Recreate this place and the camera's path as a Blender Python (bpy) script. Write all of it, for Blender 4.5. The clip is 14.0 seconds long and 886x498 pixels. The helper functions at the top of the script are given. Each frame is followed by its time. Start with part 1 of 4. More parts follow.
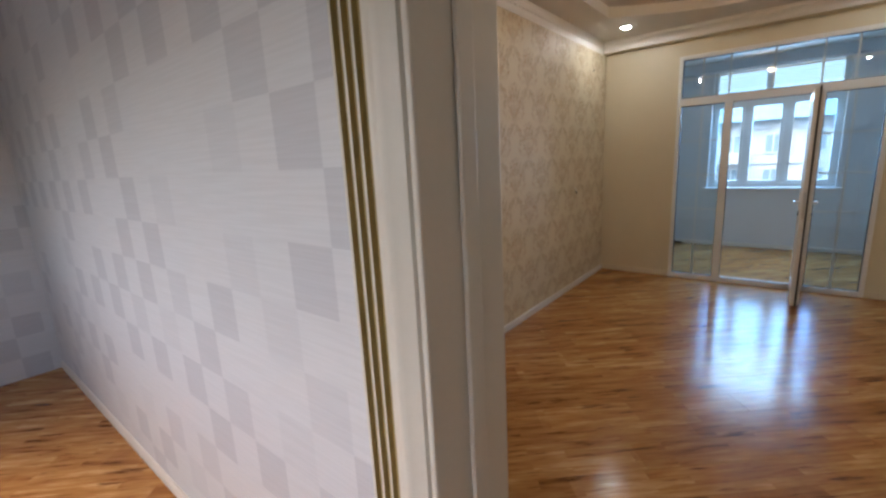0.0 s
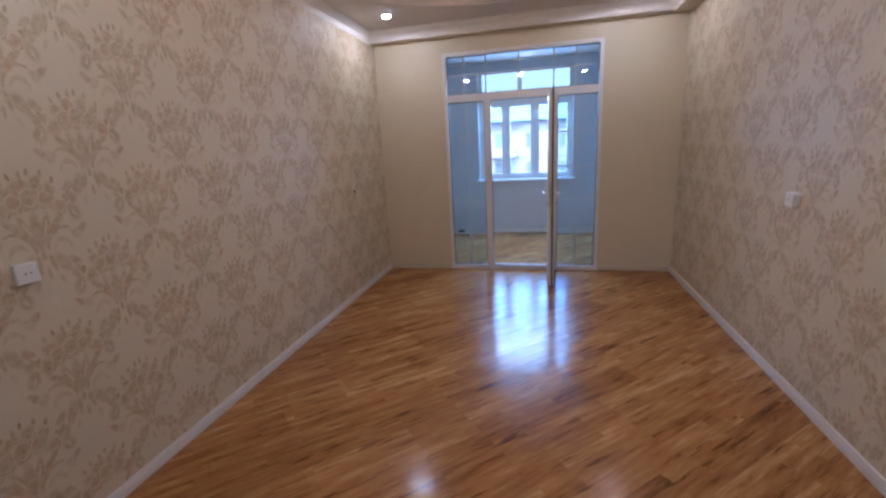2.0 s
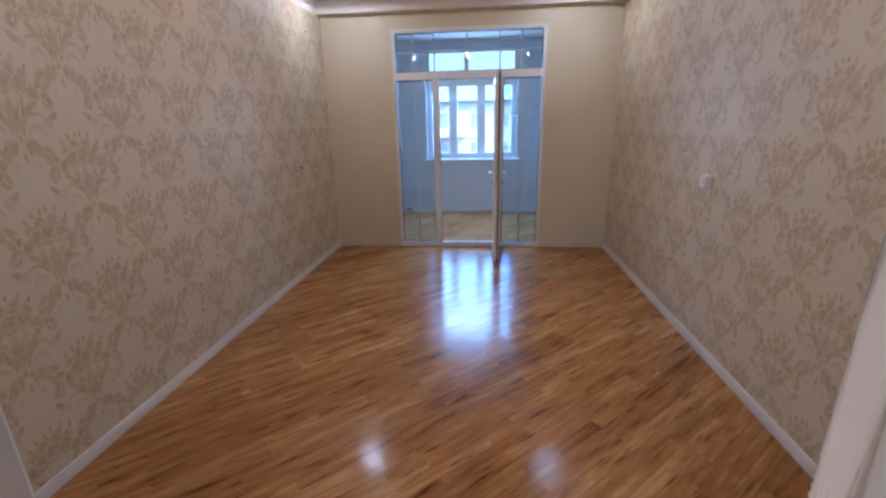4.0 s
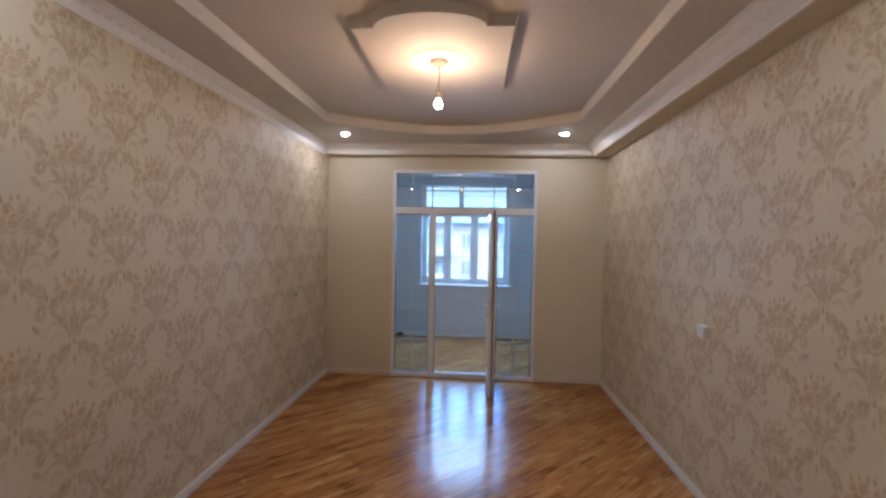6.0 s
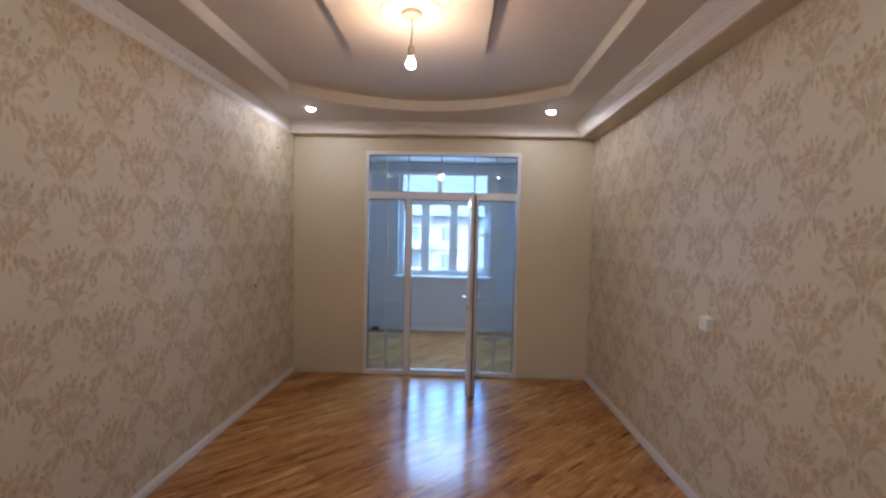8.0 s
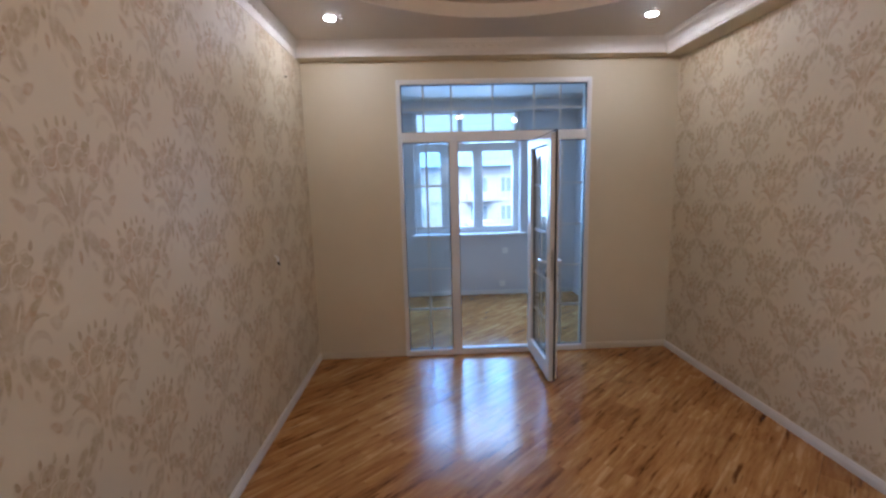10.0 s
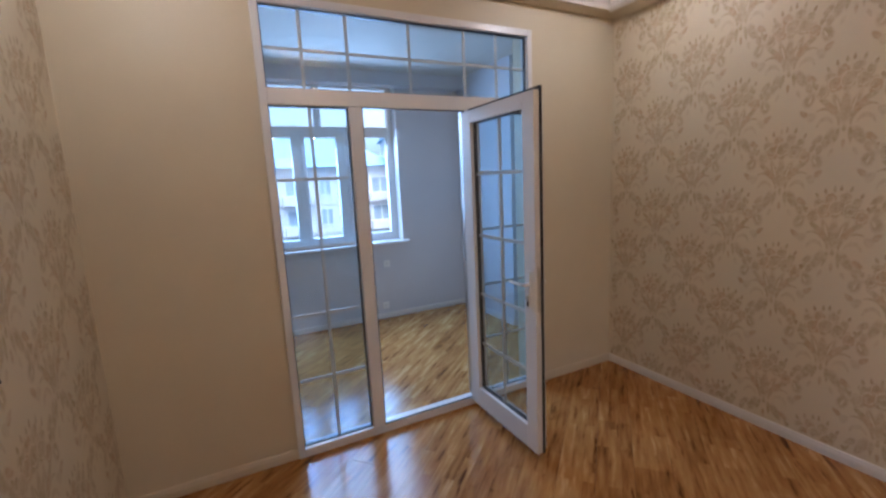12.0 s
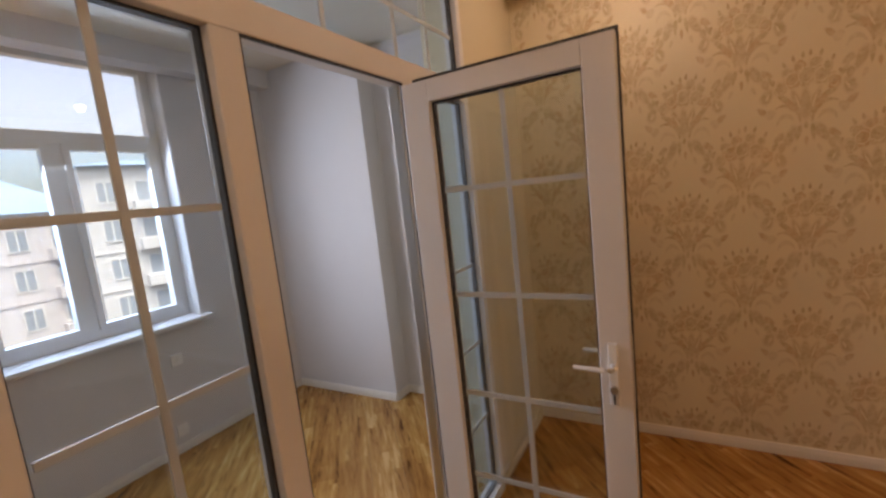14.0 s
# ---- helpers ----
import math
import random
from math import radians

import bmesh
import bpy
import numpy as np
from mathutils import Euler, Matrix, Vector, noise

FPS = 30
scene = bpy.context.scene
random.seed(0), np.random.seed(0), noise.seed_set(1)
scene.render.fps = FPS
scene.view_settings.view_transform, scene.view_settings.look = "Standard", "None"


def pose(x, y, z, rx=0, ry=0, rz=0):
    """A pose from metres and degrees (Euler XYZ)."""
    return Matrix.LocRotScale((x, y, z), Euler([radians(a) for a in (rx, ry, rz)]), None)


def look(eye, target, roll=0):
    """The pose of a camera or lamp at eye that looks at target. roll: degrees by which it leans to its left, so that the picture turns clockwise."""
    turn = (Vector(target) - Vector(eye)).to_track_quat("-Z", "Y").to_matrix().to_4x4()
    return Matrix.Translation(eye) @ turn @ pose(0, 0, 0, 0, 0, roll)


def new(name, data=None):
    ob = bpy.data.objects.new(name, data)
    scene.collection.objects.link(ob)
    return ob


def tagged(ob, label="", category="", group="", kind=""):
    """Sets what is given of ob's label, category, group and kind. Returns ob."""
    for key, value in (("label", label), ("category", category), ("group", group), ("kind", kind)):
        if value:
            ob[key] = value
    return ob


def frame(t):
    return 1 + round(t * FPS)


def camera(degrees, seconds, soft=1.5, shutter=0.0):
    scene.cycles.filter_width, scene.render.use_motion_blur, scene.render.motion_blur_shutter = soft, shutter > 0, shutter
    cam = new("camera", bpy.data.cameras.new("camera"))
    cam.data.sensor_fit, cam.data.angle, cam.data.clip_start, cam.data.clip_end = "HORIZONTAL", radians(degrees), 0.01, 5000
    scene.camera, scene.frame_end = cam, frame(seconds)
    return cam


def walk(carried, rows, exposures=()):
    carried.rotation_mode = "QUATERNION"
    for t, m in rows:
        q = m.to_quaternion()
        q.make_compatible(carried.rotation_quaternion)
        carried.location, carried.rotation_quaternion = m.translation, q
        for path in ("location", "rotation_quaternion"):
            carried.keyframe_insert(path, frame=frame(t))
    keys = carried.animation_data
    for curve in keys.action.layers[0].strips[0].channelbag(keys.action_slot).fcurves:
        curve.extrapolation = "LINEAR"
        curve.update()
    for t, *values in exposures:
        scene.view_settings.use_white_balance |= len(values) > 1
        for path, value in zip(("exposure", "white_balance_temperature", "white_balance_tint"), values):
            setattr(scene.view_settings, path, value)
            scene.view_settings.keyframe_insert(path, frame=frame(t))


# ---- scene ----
cam = camera(92.5, 14.0, soft=2.6)

# seconds, eye, target, roll
PATH = [
    (0.0, (1.935, 0.065, 1.61), (0.7, 1.59, 1.2), -3.0),
    (0.2, (1.905, 0.205, 1.605), (0.89, 1.87, 1.18), -3.0),
    (0.5, (1.89, 0.375, 1.59), (1.091, 2.166, 1.18), -3.0),
    (0.6, (1.876, 0.465, 1.592), (1.137, 2.276, 1.155), -3.8),
    (0.8, (1.846, 0.62, 1.6), (1.18, 2.456, 1.155), -3.6),
    (1.0, (1.91, 0.685, 1.622), (1.25, 2.525, 1.16), -3.2),
    (1.5, (1.991, 0.721, 1.633), (1.393, 2.579, 1.164), -2.8),
    (2, (2.012, 0.678, 1.606), (1.558, 2.571, 1.127), -3.1),
    (2.5, (1.983, 0.58, 1.656), (1.681, 2.491, 1.133), -3.3),
    (2.9, (1.985, 0.56, 1.645), (1.741, 2.47, 1.085), -2.7),
    (4.8, (1.975, 0.542, 1.595), (1.813, 2.45, 1.014), -0.1),
    (5, (1.94, 0.546, 1.62), (1.788, 2.487, 1.157), 0.4),
    (5.5, (1.92, 0.551, 1.698), (1.762, 2.542, 1.557), 1.0),
    (6, (1.919, 0.609, 1.771), (1.766, 2.604, 1.724), 1.1),
    (6.5, (1.92, 0.628, 1.861), (1.785, 2.613, 2.076), 2.0),
    (7, (1.919, 0.661, 1.907), (1.836, 2.639, 2.195), 2.3),
    (7.5, (1.912, 0.757, 1.834), (1.851, 2.749, 2.004), 1.7),
    (8, (1.929, 0.988, 1.698), (1.871, 2.986, 1.623), 1.2),
    (8.5, (1.899, 1.173, 1.726), (1.739, 3.158, 1.53), 0.7),
    (9.7, (1.3, 1.76, 1.7), (1.333, 3.74, 1.41), -1.0),
    (11, (0.679, 2.559, 1.651), (0.918, 4.52, 1.339), -2.9),
    (11.5, (0.653, 3.009, 1.659), (1.18, 4.915, 1.36), -2.7),
    (12, (0.645, 3.447, 1.634), (1.524, 5.216, 1.317), -2.8),
    (12.5, (0.628, 3.886, 1.635), (1.64, 5.582, 1.322), -2.7),
    (13, (0.634, 4.312, 1.65), (1.723, 5.97, 1.393), -2.9),
    (13.5, (0.641, 4.734, 1.652), (2.075, 6.106, 1.405), -5.2),
    (14, (0.694, 5.07, 1.652), (2.416, 6.056, 1.399), -6.2),
]
# seconds, stops, kelvin, tint
EXPOSURES = [(0.0, 2.3, 6700, 11), (0.5, 2.5, 7490, 16), (1.0, 2.9, 7590, 51), (1.5, 2.62, 6700, 39), (2.0, 2.42, 5700, 25), (2.6, 2.42, 5430, 22), (4.8, 2.58, 5800, 22),
             (6.5, 2.21, 6150, 20), (8.5, 2.37, 6040, 21), (11.0, 2.3, 5970, 20), (12.5, 2.33, 6800, 26), (13.3, 2.25, 8600, 31), (14.0, 2.12, 12000, 37)]
walk(cam, [(t, look(e, g, r)) for t, e, g, r in PATH], EXPOSURES)

# ---- world and lights ----
world = bpy.data.worlds.new("overcast_sky")
scene.world = world
world.use_nodes = True
wn = world.node_tree.nodes
sky = wn.new("ShaderNodeTexSky")
sky.sky_type, sky.sun_disc = "NISHITA", False
sky.sun_elevation, sky.sun_rotation = radians(63), radians(200)
sky.air_density, sky.dust_density = 1.0, 6.0
wn["Background"].inputs["Strength"].default_value = 0.15
world.node_tree.links.new(sky.outputs[0], wn["Background"].inputs["Color"])

sun = new("sun", bpy.data.lights.new("sun", "SUN"))
sun.data.energy, sun.data.angle, sun.data.color = 0.5, radians(12), (1.0, 0.98, 0.96)
sun.matrix_world = pose(0, 0, 30, 27, 0, 20)

BULB = (1.645, 3.51, 2.69)
SPOTS = ((0.44, 5.28), (2.85, 5.28), (0.44, 1.70), (2.85, 1.70))
bulb_lamp = new("bulb_lamp", bpy.data.lights.new("bulb_lamp", "POINT"))
bulb_lamp.data.energy, bulb_lamp.data.color, bulb_lamp.data.shadow_soft_size = 14, (1.0, 0.72, 0.45), 0.036
bulb_lamp.location = BULB
for sx, sy in SPOTS:
    lamp = new("spot_lamp", bpy.data.lights.new("spot_lamp", "SPOT"))
    lamp.data.energy, lamp.data.color, lamp.data.shadow_soft_size = 2.0, (0.92, 0.97, 1.0), 0.02
    lamp.data.spot_size, lamp.data.spot_blend = radians(179), 0.12
    lamp.location = (sx, sy, 2.895)

# daylight entering by the balcony window
daylight = new("window_daylight", bpy.data.lights.new("window_daylight", "AREA"))
daylight.data.energy, daylight.data.color, daylight.data.shape = 25, (0.34, 0.62, 1.0), "RECTANGLE"
daylight.data.size, daylight.data.size_y = 1.45, 1.65
daylight.matrix_world = look((1.725, 8.56, 1.85), (1.725, 6.56, 0.75))
daylight.data.spread = radians(172)

# added fill lamp that evens out the hall, set in an invented opening
hall_light = new("hall_fill", bpy.data.lights.new("hall_fill", "AREA"))
hall_light.data.energy, hall_light.data.color, hall_light.data.shape = 1.7, (0.78, 0.88, 1.0), "RECTANGLE"
hall_light.data.size, hall_light.data.size_y = 3.7, 1.1
hall_light.matrix_world = look((0.2, -1.14, 1.72), (0.2, 0.86, 1.72))

# ---- materials ----
def mat(name, color, rough=0.6, metal=0.0, spec=0.5):
    m = bpy.data.materials.new(name)
    m.use_nodes = True
    b = m.node_tree.nodes["Principled BSDF"]
    b.inputs["Base Color"].default_value = (*color, 1)
    b.inputs["Roughness"].default_value = rough
    b.inputs["Metallic"].default_value = metal
    b.inputs["Specular IOR Level"].default_value = spec
    return m


def nd(m, kind, **kw):
    n = m.node_tree.nodes.new(kind)
    for k, v in kw.items():
        n.inputs[k.replace("_", " ")].default_value = v
    return n


def ln(m, a, b):
    m.node_tree.links.new(a, b)


def bsdf(m):
    return m.node_tree.nodes["Principled BSDF"]


def coords(m, turn=0.0, scale=(1, 1, 1)):
    """World position, turned about z and then scaled."""
    g = nd(m, "ShaderNodeNewGeometry")
    r = nd(m, "ShaderNodeMapping")
    r.inputs["Rotation"].default_value = (0, 0, radians(turn))
    s = nd(m, "ShaderNodeMapping")
    s.inputs["Scale"].default_value = scale
    ln(m, g.outputs["Position"], r.inputs["Vector"])
    ln(m, r.outputs[0], s.inputs["Vector"])
    return s.outputs[0]


def ramp(m, src, stops):
    r = nd(m, "ShaderNodeValToRGB")
    e = r.color_ramp.elements
    while len(e) < len(stops):
        e.new(0.5)
    for el, (p, c) in zip(e, stops):
        el.position, el.color = p, (*c, 1) if len(c) == 3 else c
    ln(m, src, r.inputs[0])
    return r.outputs[0]


def mix(m, fac, a, b, mode="MIX"):
    n = m.node_tree.nodes.new("ShaderNodeMix")
    n.data_type, n.blend_type = "RGBA", mode
    for sock, v in ((n.inputs[0], fac), (n.inputs[6], a), (n.inputs[7], b)):
        if hasattr(v, "links"):
            ln(m, v, sock)
        else:
            sock.default_value = v if isinstance(v, float) else (*v, 1)
    return n.outputs[2]


def noise_tex(m, vec, scale, detail=3.0, rough=0.55):
    n = nd(m, "ShaderNodeTexNoise", Scale=scale, Detail=detail, Roughness=rough)
    ln(m, vec, n.inputs["Vector"])
    return n.outputs["Fac"]


def bump(m, height, strength, dist=0.002):
    b = nd(m, "ShaderNodeBump", Strength=strength, Distance=dist)
    ln(m, height, b.inputs["Height"])
    ln(m, b.outputs[0], bsdf(m).inputs["Normal"])


def mottled(name, c1, c2, rough, scales=(2.5, 60.0), strength=0.15, dist=0.002, spec=0.4):
    m = mat(name, c1, rough, spec=spec)
    v = coords(m)
    big, fine = noise_tex(m, v, scales[0]), noise_tex(m, v, scales[1], 4.0)
    both = mix(m, 0.35, big, fine)
    ln(m, ramp(m, both, ((0.3, c1), (0.7, c2))), bsdf(m).inputs["Base Color"])
    bump(m, fine, strength, dist)
    return m


def print_mat(name, c, base):
    """Wallpaper print: its colour wears through to the paper in soft flecks."""
    c = tuple(0.95 * a + 0.05 * b for a, b in zip(c, base))
    m = mat(name, c, 0.55)
    v = coords(m)
    fleck = ramp(m, noise_tex(m, v, 42.0, 3.0), ((0.38, (0, 0, 0)), (0.66, (1, 1, 1))))
    tone = ramp(m, noise_tex(m, v, 12.0, 2.0), ((0.36, c), (0.75, tuple(0.62 * a + 0.38 * b for a, b in zip(c, base)))))
    ln(m, mix(m, 0.50, tone, mix(m, fleck, tone, base)), bsdf(m).inputs["Base Color"])
    bump(m, noise_tex(m, v, 300.0, 2.0), 0.2, 0.001)
    return m


PAPER = (0.68, 0.588, 0.43)
M_paper = mottled("wallpaper", PAPER, (0.64, 0.55, 0.40), 0.55, (5.0, 220.0), 0.25, 0.001)
M_print = [print_mat("wallpaper_print_tan", (0.455, 0.34, 0.20), PAPER),
           print_mat("wallpaper_print_rose", (0.47, 0.305, 0.165), PAPER),
           print_mat("wallpaper_print_olive", (0.42, 0.32, 0.17), PAPER),
           print_mat("wallpaper_print_pale", (0.55, 0.445, 0.30), PAPER),
           print_mat("wallpaper_print_wash", (0.622, 0.523, 0.374), PAPER),
           print_mat("wallpaper_print_bud", (0.37, 0.24, 0.12), PAPER),
           print_mat("wallpaper_print_light", (0.675, 0.58, 0.42), PAPER)]
M_plain = mottled("plain_cream_paper", (0.635, 0.545, 0.39), (0.60, 0.51, 0.36), 0.5, (3.0, 240.0), 0.2, 0.001)
M_ceiling = mottled("ceiling_paint", (0.66, 0.60, 0.53), (0.635, 0.575, 0.505), 0.7, (1.5, 120.0), 0.05)
M_plaster = mottled("cornice_plaster", (0.80, 0.76, 0.71), (0.75, 0.71, 0.655), 0.55, (6.0, 90.0), 0.1)
# ceiling paint darkened: shade on the panel's unlit sides is put into the colour
M_panel_shade = mottled("panel_edge_shade", (0.60, 0.54, 0.47), (0.57, 0.51, 0.44), 0.7, (4.0, 90.0), 0.05)
M_balcony = mottled("lavender_grey_paint", (0.61, 0.598, 0.608), (0.575, 0.563, 0.575), 0.7, (2.0, 130.0), 0.12)
M_skirting = mottled("skirting_white", (0.68, 0.635, 0.585), (0.63, 0.585, 0.535), 0.35, (4.0, 50.0), 0.05)
M_beige_skirting = mottled("skirting_beige", (0.58, 0.49, 0.36), (0.54, 0.455, 0.33), 0.4, (4.0, 50.0), 0.05)
M_pvc = mottled("white_pvc", (0.73, 0.715, 0.70), (0.70, 0.685, 0.67), 0.28, (3.0, 80.0), 0.03, 0.0005)
M_bar = mottled("glazing_bar_pvc", (0.60, 0.57, 0.53), (0.56, 0.53, 0.49), 0.35, (3.0, 80.0), 0.03, 0.0005)
M_gasket = mat("black_rubber", (0.015, 0.015, 0.016), 0.5)
M_metal = mat("brushed_steel", (0.55, 0.54, 0.52), 0.3, 1.0)
M_white_metal = mat("white_lacquered_metal", (0.8, 0.79, 0.77), 0.25)
M_plastic = mottled("socket_plastic", (0.80, 0.78, 0.74), (0.78, 0.76, 0.72), 0.3, (20.0, 90.0), 0.02)
M_hole = mat("socket_hole", (0.02, 0.02, 0.02), 0.6)
M_sub = mottled("underlay", (0.10, 0.06, 0.035), (0.08, 0.05, 0.03), 0.8)
M_cable = mat("lamp_cable", (0.30, 0.24, 0.19), 0.5)


def emit(name, color, strength):
    m = mat(name, color, 0.3)
    bsdf(m).inputs["Emission Color"].default_value = (*color, 1)
    bsdf(m).inputs["Emission Strength"].default_value = strength
    return m


M_bulb = emit("lit_bulb_glass", (1.0, 0.80, 0.58), 5.0)
M_led = emit("lit_spot_lens", (0.86, 0.95, 1.0), 18.0)

M_glass = bpy.data.materials.new("window_glass")
M_glass.use_nodes = True
for n in list(M_glass.node_tree.nodes):
    if n.type != "OUTPUT_MATERIAL":
        M_glass.node_tree.nodes.remove(n)
g_out = M_glass.node_tree.nodes["Material Output"]
g_tr = nd(M_glass, "ShaderNodeBsdfTransparent")
g_tr.inputs[0].default_value = (0.86, 0.94, 0.985, 1)
g_gl = nd(M_glass, "ShaderNodeBsdfGlossy", Roughness=0.0)
g_lw = nd(M_glass, "ShaderNodeLayerWeight", Blend=0.5)
g_pw = nd(M_glass, "ShaderNodeMath")
g_pw.operation = "POWER"
g_pw.inputs[1].default_value = 4.0
g_fr = nd(M_glass, "ShaderNodeMath")
g_fr.operation = "MULTIPLY_ADD"
g_fr.inputs[1].default_value, g_fr.inputs[2].default_value = 0.7, 0.07
ln(M_glass, g_lw.outputs["Facing"], g_pw.inputs[0])
ln(M_glass, g_pw.outputs[0], g_fr.inputs[0])
g_mx = nd(M_glass, "ShaderNodeMixShader")
ln(M_glass, g_fr.outputs[0], g_mx.inputs[0])
ln(M_glass, g_tr.outputs[0], g_mx.inputs[1])
ln(M_glass, g_gl.outputs[0], g_mx.inputs[2])
ln(M_glass, g_mx.outputs[0], g_out.inputs["Surface"])

# cool cast of the outdoor light, put into the casement glass as a tint
M_blue_glass = M_glass.copy()
M_blue_glass.name = "daylight_tinted_glass"
for n in M_blue_glass.node_tree.nodes:
    if n.type == "BSDF_TRANSPARENT":
        n.inputs[0].default_value = (0.74, 0.90, 0.99, 1)

PLANK_TURN = 42.0


def laminate():
    """Glossy laminate printed as narrow parquet strips, with knots and dark streaks along the grain."""
    m = mat("glossy_parquet_laminate", (0.4, 0.2, 0.08), 0.16, spec=0.32)
    v = coords(m, -PLANK_TURN)
    br = nd(m, "ShaderNodeTexBrick", Scale=1.0, Mortar_Size=0.0006, Mortar_Smooth=0.4, Brick_Width=0.55, Row_Height=0.066)
    br.offset, br.offset_frequency = 0.37, 2
    br.inputs["Color1"].default_value = (0.27, 0.27, 0.27, 1)
    br.inputs["Color2"].default_value = (0.73, 0.73, 0.73, 1)
    br.inputs["Mortar"].default_value = (0.2, 0.2, 0.2, 1)
    ln(m, v, br.inputs["Vector"])
    streak_v = nd(m, "ShaderNodeMapping")
    streak_v.inputs["Scale"].default_value = (1.0, 8.0, 1.0)
    ln(m, v, streak_v.inputs["Vector"])
    shift = nd(m, "ShaderNodeVectorMath")
    shift.operation = "MULTIPLY_ADD"
    ln(m, br.outputs["Color"], shift.inputs[0])
    shift.inputs[1].default_value = (2.6, 2.6, 2.6)
    ln(m, streak_v.outputs[0], shift.inputs[2])
    grain = noise_tex(m, shift.outputs[0], 3.1, 6.0, 0.60)
    fine = noise_tex(m, shift.outputs[0], 22.0, 3.0)
    knots = noise_tex(m, streak_v.outputs[0], 2.6, 3.0)
    oi = nd(m, "ShaderNodeObjectInfo")
    tone = mix(m, 0.10, mix(m, 0.74, br.outputs["Color"], grain), oi.outputs["Random"])
    base = ramp(m, tone, ((0.34, (0.23, 0.085, 0.022)), (0.46, (0.37, 0.155, 0.042)), (0.56, (0.47, 0.22, 0.068)), (0.66, (0.62, 0.35, 0.14))))
    dark = ramp(m, grain, ((0.30, (0.40, 0.32, 0.28)), (0.40, (1, 1, 1))))
    knot = ramp(m, knots, ((0.29, (0.34, 0.25, 0.2)), (0.36, (1, 1, 1))))
    c = mix(m, 1.0, mix(m, 1.0, base, dark, "MULTIPLY"), knot, "MULTIPLY")
    c = mix(m, 0.18, c, mix(m, 1.0, c, fine, "MULTIPLY"))
    ln(m, c, bsdf(m).inputs["Base Color"])
    rough = ramp(m, noise_tex(m, coords(m), 3.0, 4.0), ((0.3, (0.13, 0.13, 0.13)), (0.7, (0.23, 0.23, 0.23))))
    ln(m, rough, bsdf(m).inputs["Roughness"])
    wave = noise_tex(m, coords(m), 7.0, 1.0)
    ripple = noise_tex(m, coords(m), 34.0, 2.0)
    bump(m, mix(m, 0.12, mix(m, 0.10, wave, ripple), grain), 0.22, 0.004)
    return m


M_floor = laminate()


def cream_door_wood():
    m = mat("cream_painted_oak", (0.62, 0.55, 0.44), 0.42)
    tc = nd(m, "ShaderNodeTexCoord")
    st = nd(m, "ShaderNodeMapping")
    st.inputs["Scale"].default_value = (26.0, 26.0, 1.6)
    ln(m, tc.outputs["Object"], st.inputs["Vector"])
    g = noise_tex(m, st.outputs[0], 2.2, 5.0, 0.6)
    pores = ramp(m, g, ((0.36, (0.30, 0.23, 0.15)), (0.45, (1, 1, 1))))
    cloud = ramp(m, noise_tex(m, tc.outputs["Object"], 3.0), ((0.3, (0.66, 0.59, 0.48)), (0.7, (0.57, 0.50, 0.39))))
    ln(m, mix(m, 0.75, cloud, mix(m, 1.0, cloud, pores, "MULTIPLY")), bsdf(m).inputs["Base Color"])
    bump(m, g, 0.25, 0.001)
    return m


M_door = cream_door_wood()
M_casing = mottled("cream_casing_paint", (0.64, 0.60, 0.52), (0.60, 0.56, 0.48), 0.35, (3.0, 70.0), 0.06)
M_gold = mottled("gold_patina", (0.34, 0.25, 0.09), (0.24, 0.17, 0.06), 0.4, (9.0, 60.0), 0.2)
M_brass = mat("aged_brass", (0.45, 0.30, 0.12), 0.35, 1.0)


def hall_paper():
    """Grey and white blocks, each shaded with thin horizontal lines."""
    m = mat("hall_block_wallpaper", (0.6, 0.6, 0.62), 0.5)
    g = nd(m, "ShaderNodeNewGeometry")
    sep = nd(m, "ShaderNodeSeparateXYZ")
    ln(m, g.outputs["Position"], sep.inputs[0])
    along = nd(m, "ShaderNodeMath")
    ln(m, sep.outputs["X"], along.inputs[0])
    ln(m, sep.outputs["Y"], along.inputs[1])
    flat = nd(m, "ShaderNodeCombineXYZ")
    ln(m, along.outputs[0], flat.inputs[0])
    ln(m, sep.outputs["Z"], flat.inputs[1])
    br = nd(m, "ShaderNodeTexChecker", Scale=5.6)
    br.inputs["Color1"].default_value = (0, 0, 0, 1)
    br.inputs["Color2"].default_value = (1, 1, 1, 1)
    ln(m, flat.outputs[0], br.inputs["Vector"])
    size = nd(m, "ShaderNodeVectorMath")
    size.operation = "SCALE"
    size.inputs["Scale"].default_value = 5.6
    ln(m, flat.outputs[0], size.inputs[0])
    whole = nd(m, "ShaderNodeVectorMath")
    whole.operation = "FLOOR"
    ln(m, size.outputs[0], whole.inputs[0])
    cell = nd(m, "ShaderNodeTexWhiteNoise")
    ln(m, whole.outputs[0], cell.inputs["Vector"])
    ls = nd(m, "ShaderNodeMapping")
    ls.inputs["Scale"].default_value = (1.2, 40.0, 1.0)
    ln(m, flat.outputs[0], ls.inputs["Vector"])
    lines = noise_tex(m, ls.outputs[0], 3.0, 3.0)
    blocks = ramp(m, mix(m, 1.0, br.outputs["Color"], ramp(m, cell.outputs["Value"], ((0.25, (0.1, 0.1, 0.1)), (0.8, (1, 1, 1)))), "MULTIPLY"), ((0.15, (0.60, 0.605, 0.62)), (0.75, (0.505, 0.51, 0.535))))
    shade = ramp(m, lines, ((0.4, (0.94, 0.94, 0.94)), (0.6, (1, 1, 1))))
    ln(m, mix(m, 1.0, blocks, shade, "MULTIPLY"), bsdf(m).inputs["Base Color"])
    bump(m, lines, 0.2, 0.001)
    return m


M_hall = hall_paper()


